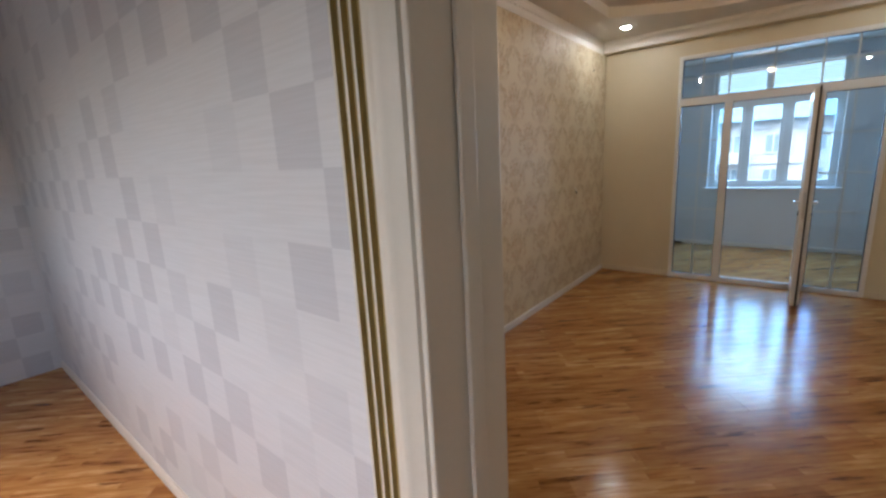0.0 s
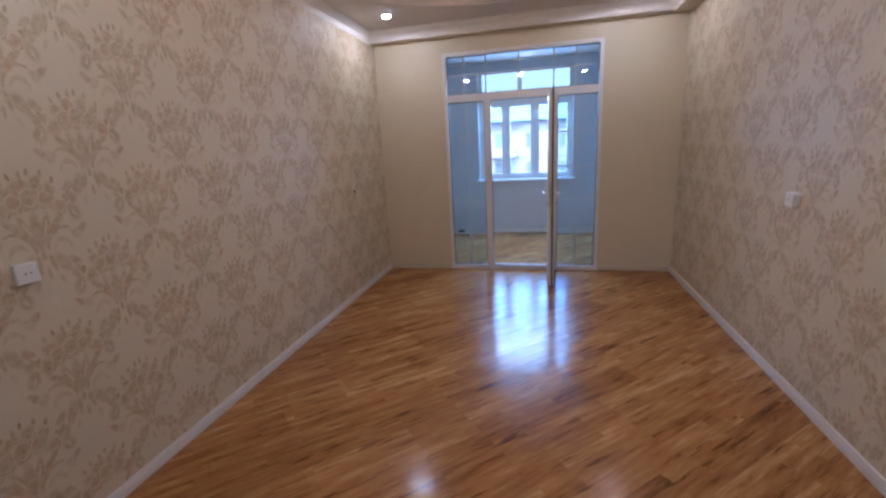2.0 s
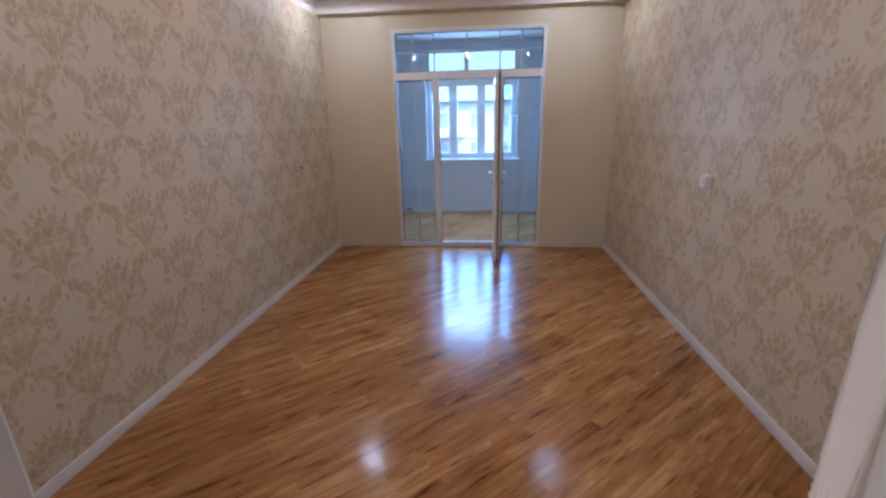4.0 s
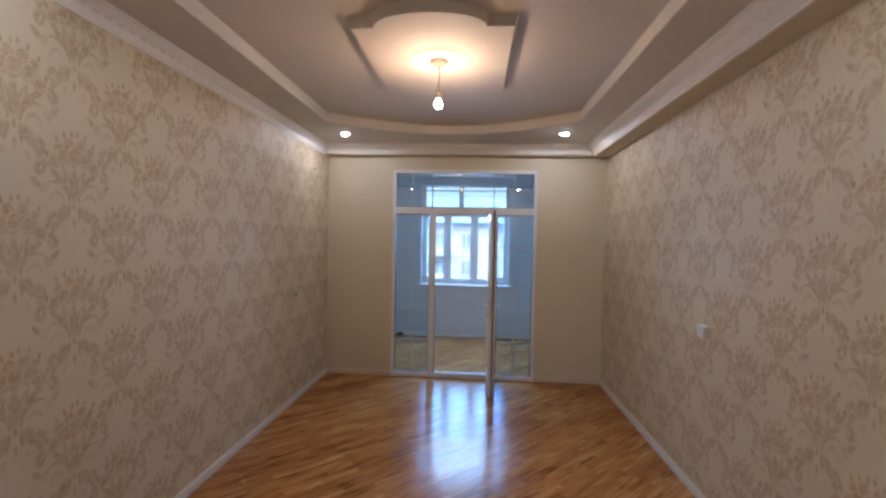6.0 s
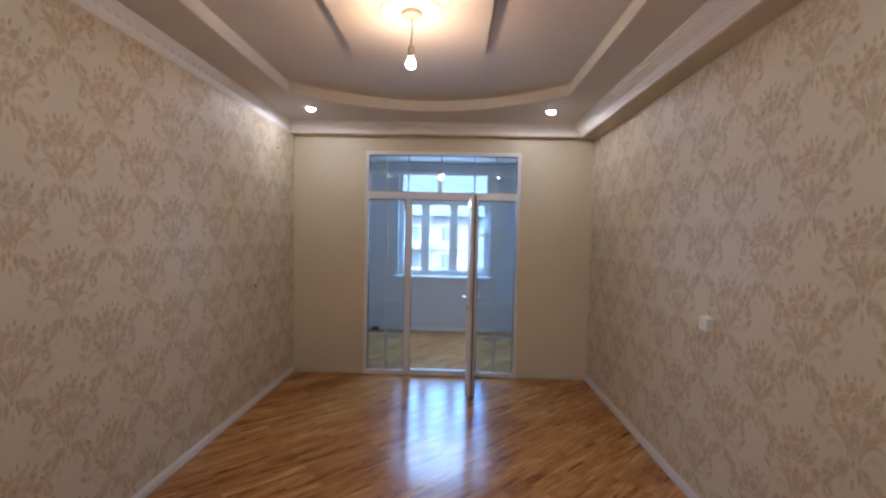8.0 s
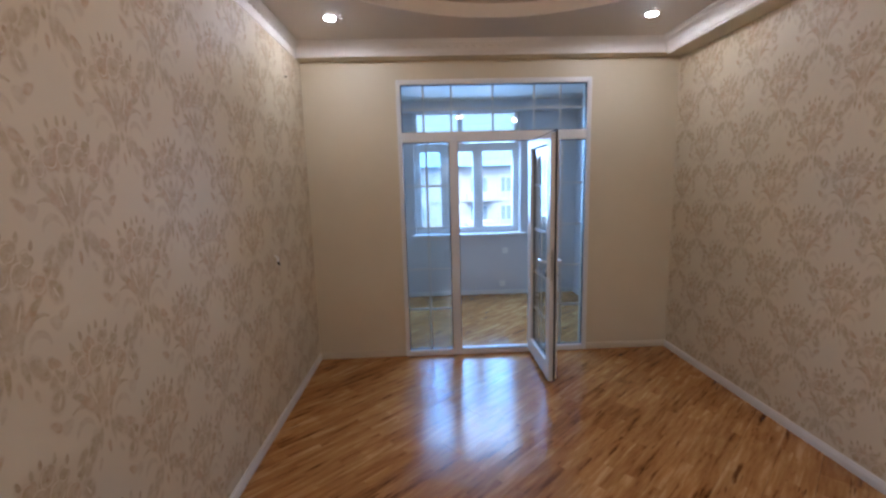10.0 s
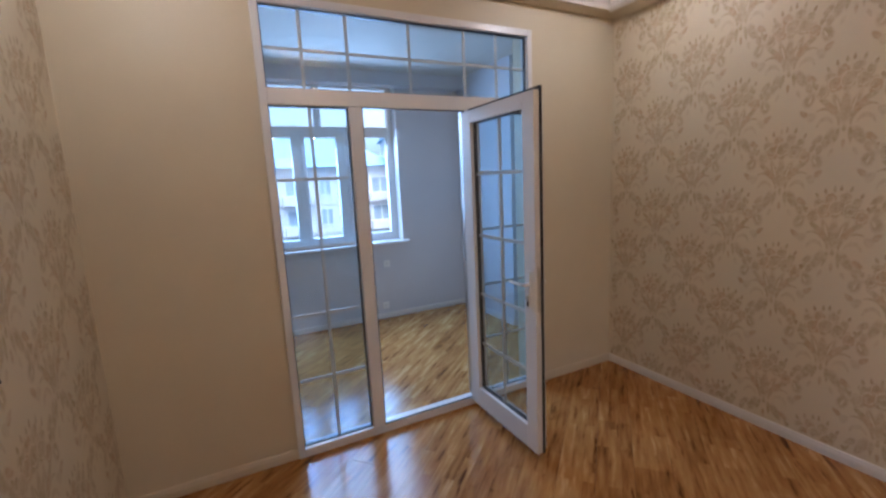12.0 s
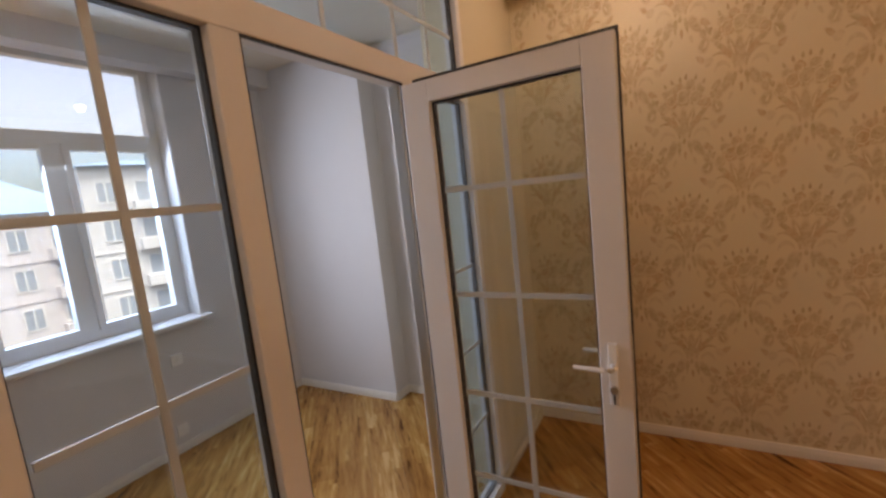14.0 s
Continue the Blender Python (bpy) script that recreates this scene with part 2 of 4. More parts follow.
# ---- builders ----
def box(bm, x0, x1, y0, y1, z0, z1, bev=0.0):
    vs = [bm.verts.new((x, y, z)) for z in (z0, z1) for y in (y0, y1) for x in (x0, x1)]
    fs = [bm.faces.new([vs[i] for i in f]) for f in ((0, 2, 3, 1), (4, 5, 7, 6), (0, 1, 5, 4), (2, 6, 7, 3), (0, 4, 6, 2), (1, 3, 7, 5))]
    if bev:
        es = {e for f in fs for e in f.edges}
        bmesh.ops.bevel(bm, geom=list(es), offset=bev, segments=2, affect="EDGES", profile=0.5)
    return bm


def B(x0, x1, y0, y1, z0, z1, bev=0.0):
    return box(bmesh.new(), x0, x1, y0, y1, z0, z1, bev)


def cyl(bm, centre, r0, r1, depth, axis="z", seg=24):
    m = {"z": Matrix(), "x": Matrix.Rotation(radians(90), 4, "Y"), "y": Matrix.Rotation(radians(-90), 4, "X")}[axis]
    bmesh.ops.create_cone(bm, cap_ends=True, segments=seg, radius1=r0, radius2=r1, depth=depth, matrix=Matrix.Translation(centre) @ m)
    return bm


def tube(bm, pts, rads, seg=8):
    """A round stroke along points, with a radius at each."""
    pts = [Vector(p) for p in pts]
    rings = []
    for i, p in enumerate(pts):
        d = (pts[min(i + 1, len(pts) - 1)] - pts[max(i - 1, 0)]).normalized()
        a = d.orthogonal().normalized() if abs(d.y) > 0.9 else d.cross(Vector((0, 1, 0))).normalized()
        b = d.cross(a)
        r = rads[i] if hasattr(rads, "__len__") else rads
        rings.append([bm.verts.new(p + r * (math.cos(2 * math.pi * k / seg) * a + math.sin(2 * math.pi * k / seg) * b)) for k in range(seg)])
    for q, r in zip(rings, rings[1:]):
        for k in range(seg):
            bm.faces.new((q[k], q[(k + 1) % seg], r[(k + 1) % seg], r[k]))
    bm.faces.new(rings[0][::-1])
    bm.faces.new(rings[-1])
    return bm


def lathe(bm, profile, centre, seg=28):
    """Turns (radius, height) points about the upright axis."""
    rings = [[bm.verts.new((centre[0] + r * math.cos(2 * math.pi * k / seg), centre[1] + r * math.sin(2 * math.pi * k / seg), centre[2] + h)) for k in range(seg)] for r, h in profile]
    for q, r in zip(rings, rings[1:]):
        for k in range(seg):
            bm.faces.new((q[k], q[(k + 1) % seg], r[(k + 1) % seg], r[k]))
    bm.faces.new(rings[0][::-1])
    bm.faces.new(rings[-1])
    return bm


def sweep(bm, profile, a, b, up=(0, 0, 1)):
    """A straight length of moulding from a to b; the profile is (out, up), out being to the left of the way."""
    a, b, up = Vector(a), Vector(b), Vector(up)
    out = up.cross(b - a).normalized()
    ends = [[bm.verts.new(p + o * out + u * up) for o, u in profile] for p in (a, b)]
    n = len(profile)
    for i in range(n):
        j = (i + 1) % n
        bm.faces.new((ends[0][i], ends[0][j], ends[1][j], ends[1][i]))
    bm.faces.new(ends[0][::-1])
    bm.faces.new(ends[1])
    return bm


def prism(bm, outline, z0, z1):
    lo = [bm.verts.new((x, y, z0)) for x, y in outline]
    hi = [bm.verts.new((x, y, z1)) for x, y in outline]
    n = len(outline)
    bm.faces.new(lo[::-1])
    bm.faces.new(hi)
    for i in range(n):
        bm.faces.new((lo[i], lo[(i + 1) % n], hi[(i + 1) % n], hi[i]))
    return bm


def mesh_of(name, bm, material, smooth=False):
    bmesh.ops.recalc_face_normals(bm, faces=bm.faces)
    me = bpy.data.meshes.new(name)
    bm.to_mesh(me)
    bm.free()
    for m in material if isinstance(material, (list, tuple)) else [material]:
        me.materials.append(m)
    if smooth:
        for p in me.polygons:
            p.use_smooth = True
        me.set_sharp_from_angle(angle=radians(40))
    return me


def part(name, bm, material, parent, label="", smooth=False):
    ob = new(name, mesh_of(name, bm, material, smooth))
    ob.parent = parent
    return tagged(ob, label)


def thing(name, at, label, category, group="", kind=""):
    ob = new(name)
    ob.empty_display_size = 0.1
    ob.matrix_world = at if isinstance(at, Matrix) else Matrix.Translation(at)
    return tagged(ob, label, category, group, kind)


def setting(name, bm, material, label, category, smooth=False):
    return tagged(new(name, mesh_of(name, bm, material, smooth)), label, category, "", "structure")


# ---- plan ----
W, Y0, Y1 = 3.503, 0.90, 6.0
HALL_Y, DOOR_L, DOOR_R, DOOR_H = 0.64, 1.42, 2.36, 2.15
UX0, UX1, UH = 0.855, 2.675, 2.645
BAL_Y0, BAL_Y1, BAL_X0, BAL_X1 = 6.2, 8.3, -0.6, 3.35
RING_Z, TRAY_Z = 2.93, 3.03
HX0, HX1, HY0 = -2.9, 3.9, -1.1

# ---- walls ----
wall_left = setting("wall_left", B(-0.12, 0.0, HALL_Y + 0.004, Y1, 0, 3.2), M_paper, "cream wallpaper wall with tan damask floral print", "wall")
wall_right = setting("wall_right", B(W, W + 0.12, HALL_Y + 0.004, Y1, 0, 3.2), M_paper, "cream wallpaper wall with tan damask floral print", "wall")
bm = B(-0.7, UX0, Y1, BAL_Y0, 0, 3.2)
box(bm, UX1, 3.9, Y1, BAL_Y0, 0, 3.2)
box(bm, UX0, UX1, Y1, BAL_Y0, UH, 3.2)
wall_far = setting("wall_far", bm, M_plain, "plain cream papered wall round the balcony glazing", "wall")
bm = B(HX0, DOOR_L, HALL_Y, Y0, 0, 3.2)
box(bm, DOOR_R, HX1, HALL_Y, Y0, 0, 3.2)
box(bm, DOOR_L, DOOR_R, HALL_Y, Y0, DOOR_H, 3.2)
wall_door = setting("wall_door", bm, [M_hall, M_plain], "door wall, grey and white block wallpaper on the hall side", "wall")
for p in wall_door.data.polygons:
    p.material_index = 1 if p.normal.y > 0.5 else 0
# opening added to let light into the hall; no such window is known
bm = B(HX0, -1.7, HY0 - 0.12, HY0, 0, 3.0)
box(bm, 2.1, HX1, HY0 - 0.12, HY0, 0, 3.0)
box(bm, -1.7, 2.1, HY0 - 0.12, HY0, 0, 1.15)
box(bm, -1.7, 2.1, HY0 - 0.12, HY0, 2.3, 3.0)
setting("wall_hall_back", bm, M_hall, "hall wall with grey and white block wallpaper and an added light opening", "wall")
setting("wall_hall_right", B(HX1, HX1 + 0.12, HY0 - 0.12, Y0, 0, 3.0), M_hall, "hall end wall with block wallpaper", "wall")
bm = B(HX0 - 0.12, HX0, HY0 - 0.12, Y0, 0, 3.0)
setting("wall_hall_left", bm, M_hall, "hall end wall with block wallpaper", "wall")
setting("ceiling_hall", B(HX0 - 0.12, HX1 + 0.12, HY0 - 0.12, Y0, 3.0, 3.1), M_ceiling, "plain painted hall ceiling", "ceiling")

# balcony shell
setting("wall_balcony_right", prism(bmesh.new(), [(BAL_X1, 7.18), (BAL_X1, 8.6), (3.9, 8.6), (3.9, 6.2), (3.53, 6.2), (3.53, 7.18)], 0, 3.0), M_balcony, "lavender-grey painted balcony wall with a step", "wall")
setting("wall_balcony_left", B(BAL_X0 - 0.12, BAL_X0, BAL_Y0, 8.6, 0, 3.0), M_balcony, "lavender-grey painted balcony wall", "wall")
WX0, WX1, WZ0, WZ1 = 0.93, 2.52, 0.95, 2.79
bm = B(BAL_X0, WX0, BAL_Y1, 8.6, 0, 3.0)
box(bm, WX1, BAL_X1, BAL_Y1, 8.6, 0, 3.0)
box(bm, WX0, WX1, BAL_Y1, 8.6, 0, WZ0)
box(bm, WX0, WX1, BAL_Y1, 8.6, WZ1, 3.0)
setting("wall_balcony_far", bm, M_balcony, "lavender-grey painted balcony wall under and beside the window", "wall")
setting("wall_balcony_near", B(BAL_X0, 3.53, BAL_Y0, BAL_Y0 + 0.005, UH, 3.0), M_balcony, "painted strip above the balcony glazing", "wall")
setting("ceiling_balcony", B(BAL_X0 - 0.12, 3.9, BAL_Y0, 8.6, 2.86, 2.96), M_ceiling, "plain painted balcony ceiling", "ceiling")
bm = B(BAL_X0, BAL_X1, BAL_Y1 - 0.16, BAL_Y1 - 0.003, 2.72, 2.86)
setting("balcony_beam", bm, M_balcony, "painted boxed beam above the balcony window", "beam")

# ---- ceiling of the room ----
TX0, TX1, TY0 = 0.40, 2.90, 1.02
arc = [(TX0 + (TX1 - TX0) * i / 24, 4.80 + 0.53 * math.sin(math.pi * i / 24) ** 0.9) for i in range(25)]
near_arc = [(TX1 - (TX1 - TX0) * i / 24, TY0 + 0.45 - 0.45 * math.sin(math.pi * i / 24) ** 0.9) for i in range(25)]
tray = arc + near_arc
bm = bmesh.new()


def edge_point(p):
    """The point of the room's outline in line with p from the middle."""
    cx, cy = W / 2, (Y0 + Y1) / 2
    dx, dy = p[0] - cx, p[1] - cy
    k = min(((W / 2) / abs(dx)) if dx else 1e9, ((Y1 - Y0) / 2 / abs(dy)) if dy else 1e9)
    return (cx + dx * k, cy + dy * k)


inner = [bm.verts.new((x, y, RING_Z)) for x, y in tray]
outer = [bm.verts.new((*edge_point(p), RING_Z)) for p in tray]
n = len(tray)
for i in range(n):
    j = (i + 1) % n
    bm.faces.new((inner[i], inner[j], outer[j], outer[i]))
for p, near in (((0, Y1), None), ((W, Y1), None), ((W, Y0), None), ((0, Y0), None)):
    c = bm.verts.new((*p, RING_Z))
    i = min(range(n), key=lambda k: abs((outer[k].co.x + outer[(k + 1) % n].co.x) / 2 - p[0]) + abs((outer[k].co.y + outer[(k + 1) % n].co.y) / 2 - p[1]))
    bm.faces.new((outer[i], outer[(i + 1) % n], c))
setting("ceiling_ring", bm, M_ceiling, "dropped painted ceiling border with curved ends", "ceiling")
bm = bmesh.new()
lo = [bm.verts.new((x, y, RING_Z)) for x, y in tray]
hi = [bm.verts.new((x, y, TRAY_Z)) for x, y in tray]
for i in range(n):
    bm.faces.new((lo[i], lo[(i + 1) % n], hi[(i + 1) % n], hi[i]))
setting("ceiling_step", bm, M_plaster, "pale plaster step round the raised ceiling", "ceiling", True)
bm = B(-0.12, W + 0.12, Y0 - 0.29, Y1 + 0.2, TRAY_Z, TRAY_Z + 0.12)
setting("ceiling", bm, M_ceiling, "raised warm-white painted ceiling", "ceiling")

# raised plaster panel round the pendant lamp
def panel_outline(grow):
    x0, x1, y0, y1 = 1.165 - grow, 2.115 + grow, 3.05 - grow, 4.08 + grow
    r = 0.325 + grow * 0.6
    top = [(1.63 + r * math.cos(a), y0 - 0.165 * math.sin(a)) for a in [math.pi * k / 20 for k in range(21)]]
    far = [(1.63 - r * math.cos(a), y1 + 0.165 * math.sin(a)) for a in [math.pi * k / 20 for k in range(21)]]
    return [(x1, y0)] + top + [(x0, y0), (x0, y1)] + far + [(x1, y1)]


bm = bmesh.new()
up = [bm.verts.new((x, y, TRAY_Z + 0.002)) for x, y in panel_outline(0.024)]
dn = [bm.verts.new((x, y, TRAY_Z - 0.05)) for x, y in panel_outline(0.0)]
# sloped sides take the darker tone, as painted shade
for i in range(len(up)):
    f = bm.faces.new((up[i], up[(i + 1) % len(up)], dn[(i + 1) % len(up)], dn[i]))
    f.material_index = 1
bm.faces.new(dn)
bm.faces.new(up[::-1])
tagged(new("ceiling_panel", mesh_of("ceiling_panel", bm, [M_ceiling, M_panel_shade])), "raised plaster panel with arched ends round the pendant lamp", "ceiling panel", "", "structure")

# boxed beams along the far and the right wall
bm = B(0.0, W, 5.87, Y1 - 0.003, 2.815, RING_Z)
setting("beam_far", bm, M_plain, "boxed beam along the far wall", "beam")
bm = B(3.33, W - 0.003, Y0, 5.868, 2.80, RING_Z)
setting("beam_right", bm, M_plain, "boxed beam along the patterned wall", "beam")

CROWN = [(0.0, 0.0), (0.014, 0.0), (0.018, 0.012), (0.026, 0.016), (0.030, 0.030), (0.044, 0.052), (0.064, 0.072), (0.088, 0.083), (0.092, 0.094), (0.104, 0.098), (0.106, 0.112), (0.0, 0.112)]


def cornice(name, a, b, label, reach=1.0, rise=1.0):
    """A crown moulding from a to b; reach and rise scale its section."""
    bm = sweep(bmesh.new(), [(u * reach, v * rise) for u, v in CROWN], a, b)
    ob = setting(name, bm, M_plaster, label, "cornice", True)
    a, b = Vector(a), Vector(b)
    d = b - a
    out = Vector((0, 0, 1)).cross(d).normalized()
    n = int(d.length / 0.075)
    bm = bmesh.new()
    for i in range(n):
        c = a + d * ((i + 0.5) / n) + out * 0.052 * reach + Vector((0, 0, 0.056 * rise))
        m = Matrix.Translation(c) @ Matrix.Rotation(math.atan2(d.y, d.x), 4, "Z") @ Matrix.Rotation(radians(45), 4, "X") @ Matrix.Diagonal((0.026 if i % 3 else 0.032, 0.012, 0.006, 1))
        bmesh.ops.create_icosphere(bm, subdivisions=1, radius=1, matrix=m)
    o = part("ornament", bm, M_plaster, ob, "small leaf relief along the moulding", True)
    tagged(o, kind="stuff")
    return ob


cornice("cornice_far", (3.33, 5.87, 2.817), (0.0, 5.87, 2.817), "white plaster crown moulding with leaf relief")
cornice("cornice_right", (3.33, Y0, 2.802), (3.33, 5.87, 2.802), "white plaster crown moulding with leaf relief", 1.15, 1.13)
cornice("cornice_left", (0.0, 5.87, 2.807), (0.0, Y0, 2.807), "white plaster crown moulding with leaf relief", 0.5, 1.09)

# ---- skirtings ----
SK = [(0.0, 0.0), (0.016, 0.0), (0.016, 0.030), (0.013, 0.044), (0.009, 0.050), (0.008, 0.058), (0.0, 0.060)]


def skirting(a, b):
    beige = a[1] == b[1] == Y1
    setting("baseboard", sweep(bmesh.new(), SK, (*a, 0.0), (*b, 0.0)), M_beige_skirting if beige else M_skirting, "beige moulded baseboard along the glazed wall" if beige else "white moulded baseboard along the wall", "baseboard", True)


for a, b in (((0, Y1), (0, Y0)), ((W, Y0), (W, Y1)), ((UX0, Y1), (0, Y1)), ((W, Y1), (UX1, Y1)), ((BAL_X1, BAL_Y1), (BAL_X0, BAL_Y1)), ((BAL_X1, 7.18), (BAL_X1, BAL_Y1)),
             ((3.53, 7.18), (BAL_X1, 7.18)), ((3.53, 6.2), (3.53, 7.18)), ((HX0, HALL_Y), (DOOR_L - 0.18, HALL_Y)), ((DOOR_R + 0.18, HALL_Y), (HX1, HALL_Y))):
    if a[1] == b[1] == HALL_Y:
        a, b = b, a
    skirting(a, b)

# ---- glazed balcony front ----
window_1 = thing("window_1", ((UX0 + UX1) / 2, Y1, 0), "white plastic balcony glazing with white glazing bars", "glazed partition", kind="structure")
OX = (UX0 + UX1) / 2


def wpart(name, x0, x1, y0, y1, z0, z1, m, bev=0.004, parent=window_1, label=""):
    return part(name, B(x0 - OX, x1 - OX, y0 - Y1, y1 - Y1, z0, z1, bev), m, parent, label)


FY0, FY1 = 5.972, 6.05
wpart("frame_jamb", UX0, 0.895, FY0, FY1, 0, UH, M_pvc)
wpart("frame_jamb", 2.635, UX1, FY0, FY1, 0, UH, M_pvc)
wpart("frame_head", 0.895, 2.635, FY0, FY1, 2.60, UH, M_pvc)
wpart("transom", 0.895, 2.635, FY0, FY1, 2.085, 2.175, M_pvc)
wpart("mullion", 1.333, 1.412, FY0, FY1, 0.055, 2.085, M_pvc)
wpart("mullion", 2.105, 2.19, FY0, FY1, 0.055, 2.085, M_pvc)
wpart("frame_sill", 0.895, 2.635, FY0, FY1, 0, 0.055, M_pvc)
wpart("hinge_strip", 2.100, 2.105, 6.0, 6.04, 0.075, 2.08, M_metal, 0.0)
for a in ((1.412, 1.417, 0.055, 2.085), (2.099, 2.105, 0.055, 2.085), (1.417, 2.099, 2.079, 2.085), (1.417, 2.099, 0.055, 0.061)):
    wpart("frame_seal", a[0], a[1], FY0 + 0.004, FY0 + 0.014, a[2], a[3], M_gasket, 0.0, window_1, "black rubber frame seal")
GY = 6.012


def glazing(x0, x1, z0, z1, cols, rows, parent=window_1):
    g = 0.007
    for a in ((x0, x0 + g, z0, z1), (x1 - g, x1, z0, z1), (x0 + g, x1 - g, z0, z0 + g), (x0 + g, x1 - g, z1 - g, z1)):
        wpart("gasket", a[0], a[1], GY - 0.0115, GY + 0.0115, a[2], a[3], M_gasket, 0.0, parent, "black rubber glazing seal")
    pane = wpart("pane", x0 + 0.004, x1 - 0.004, GY - 0.010, GY + 0.010, z0 + 0.004, z1 - 0.004, M_glass, 0.0, parent, "clear window glass")
    pane.visible_shadow = False
    for c in cols:
        wpart("glazing_bar", c - 0.009, c + 0.009, GY - 0.004, GY + 0.004, z0 + 0.005, z1 - 0.005, M_bar, 0.0015, parent)
    edges = [x0 + g] + list(cols) + [x1 - g]
    for r in rows:
        for a, b in zip(edges, edges[1:]):
            wpart("glazing_bar", a + 0.0085, b - 0.0085, GY - 0.0036, GY + 0.0036, r - 0.009, r + 0.009, M_bar, 0.0015, parent)


ROWS = (1.68, 1.28, 0.875, 0.47)
glazing(0.895, 1.333, 0.055, 2.085, (1.115,), ROWS)
glazing(2.19, 2.635, 0.055, 2.085, (2.412,), ROWS)
glazing(0.895, 2.635, 2.175, 2.60, (1.10, 1.36, 1.75, 2.14, 2.39), (2.385,))

# balcony door, standing open square to the wall
DX0, DX1 = 2.075, 2.145
door_1 = thing("door_1", (2.12, 5.97, 0), "white plastic glazed balcony door standing open", "glazed door", kind="structure")


def dpart(name, x0, x1, y0, y1, z0, z1, m, bev=0.004, label="", parent=door_1):
    return part(name, B(x0 - 2.12, x1 - 2.12, y0 - 5.97, y1 - 5.97, z0, z1, bev), m, parent, label)


LY0, LY1, LZ0, LZ1 = 5.222, 5.966, 0.045, 2.068
GY0, GY1, GZ0, GZ1 = 5.320, 5.855, 0.185, 1.99
for xa, xb, o in ((DX0, 2.112, 0.0), (2.126, DX1, 0.010)):
    dpart("stile", xa, xb, LY0 + o, GY0, LZ0 + o, LZ1 - o, M_pvc)
    dpart("stile", xa, xb, GY1, LY1, LZ0 + o, LZ1 - o, M_pvc)
    dpart("rail", xa, xb, GY0, GY1, LZ0 + o, GZ0, M_pvc)
    dpart("rail", xa, xb, GY0, GY1, GZ1, LZ1 - o, M_pvc)
for a in ((LY0 - 0.005, LY0 + 0.03, LZ0, LZ1 + 0.02), (LY1 - 0.03, LY1 + 0.002, LZ0, LZ1 + 0.004), (LY0 + 0.03, LY1 - 0.03, LZ0 - 0.004, LZ0 + 0.03), (LY0 + 0.03, LY1 - 0.03, LZ1 - 0.03, LZ1 + 0.02)):
    dpart("edge_seal", 2.1120, 2.1260, *a, M_gasket, 0.0, "black rubber edge seal")
for a in ((GY0, GY0 + 0.007, GZ0, GZ1), (GY1 - 0.007, GY1, GZ0, GZ1), (GY0 + 0.007, GY1 - 0.007, GZ0, GZ0 + 0.007), (GY0 + 0.007, GY1 - 0.007, GZ1 - 0.007, GZ1)):
    dpart("gasket", 2.0983, 2.1217, *a, M_gasket, 0.0, "black rubber glazing seal")
pane = dpart("pane", 2.099, 2.121, GY0 + 0.004, GY1 - 0.004, GZ0 + 0.004, GZ1 - 0.004, M_glass, 0.0, "clear window glass")
pane.visible_shadow = False
DC = (GY0 + GY1) / 2
dpart("glazing_bar", 2.106, 2.114, DC - 0.010, DC + 0.010, GZ0 + 0.005, GZ1 - 0.005, M_bar, 0.0015)
for r in (1.665, 1.265, 0.865, 0.51):
    for a, b in ((GY0 + 0.011, DC - 0.0095), (DC + 0.0095, GY1 - 0.011)):
        dpart("glazing_bar", 2.1064, 2.1136, a, b, r - 0.010, r + 0.010, M_bar, 0.0015)
for s, xf in ((-1, DX0), (1, DX1)):
    plate = dpart("handle_plate", *sorted((xf, xf + s * 0.009)), 5.262, 5.292, 0.915, 1.125, M_white_metal, 0.003, "white handle plate")
    bm = cyl(bmesh.new(), (xf + s * 0.022 - 2.12, 5.277 - 5.97, 1.048), 0.011, 0.009, 0.03, "x", 16)
    o = xf + s * 0.040 - 2.12
    tube(bm, [(xf + s * 0.03 - 2.12, 5.277 - 5.97, 1.048), (o, 5.284 - 5.97, 1.048), (o + s * 0.006, 5.30 - 5.97, 1.048), (o + s * 0.006, 5.345 - 5.97, 1.049), (o + s * 0.004, 5.395 - 5.97, 1.05)], [0.009, 0.0095, 0.009, 0.0085, 0.008], 12)
    part("lever", bm, M_white_metal, plate, "white lever", True)
    part("lock_cylinder", cyl(bmesh.new(), (xf + s * 0.011 - 2.12, 5.277 - 5.97, 0.972), 0.0125, 0.012, 0.018, "x", 18), M_metal, plate, "steel lock cylinder", True)
    part("key_slot", B(*sorted((xf + s * 0.009 - 2.12, xf + s * 0.0185 - 2.12)), 5.2745 - 5.97, 5.2795 - 5.97, 0.925, 0.955), M_gasket, plate)
dpart("latch_plate", 2.085, 2.105, LY0 - 0.003, LY0 + 0.002, 0.90, 1.15, M_metal, 0.0005, "steel latch plate on the door edge")
for z in (0.25, 1.05, 1.85):
    part("hinge", cyl(bmesh.new(), (2.154 - 2.12, -0.004, z), 0.009, 0.009, 0.09, "z", 12), M_white_metal, door_1, smooth=True)

# ---- balcony window ----
window_2 = thing("window_2", ((WX0 + WX1) / 2, 8.45, WZ0), "white plastic balcony window, two fanlights over three casements", "window", kind="structure")
WXC = (WX0 + WX1) / 2


def vpart(name, x0, x1, y0, y1, z0, z1, m, bev=0.004, label="", parent=window_2):
    return part(name, B(x0 - WXC, x1 - WXC, y0 - 8.45, y1 - 8.45, z0 - WZ0, z1 - WZ0, bev), m, parent, label)


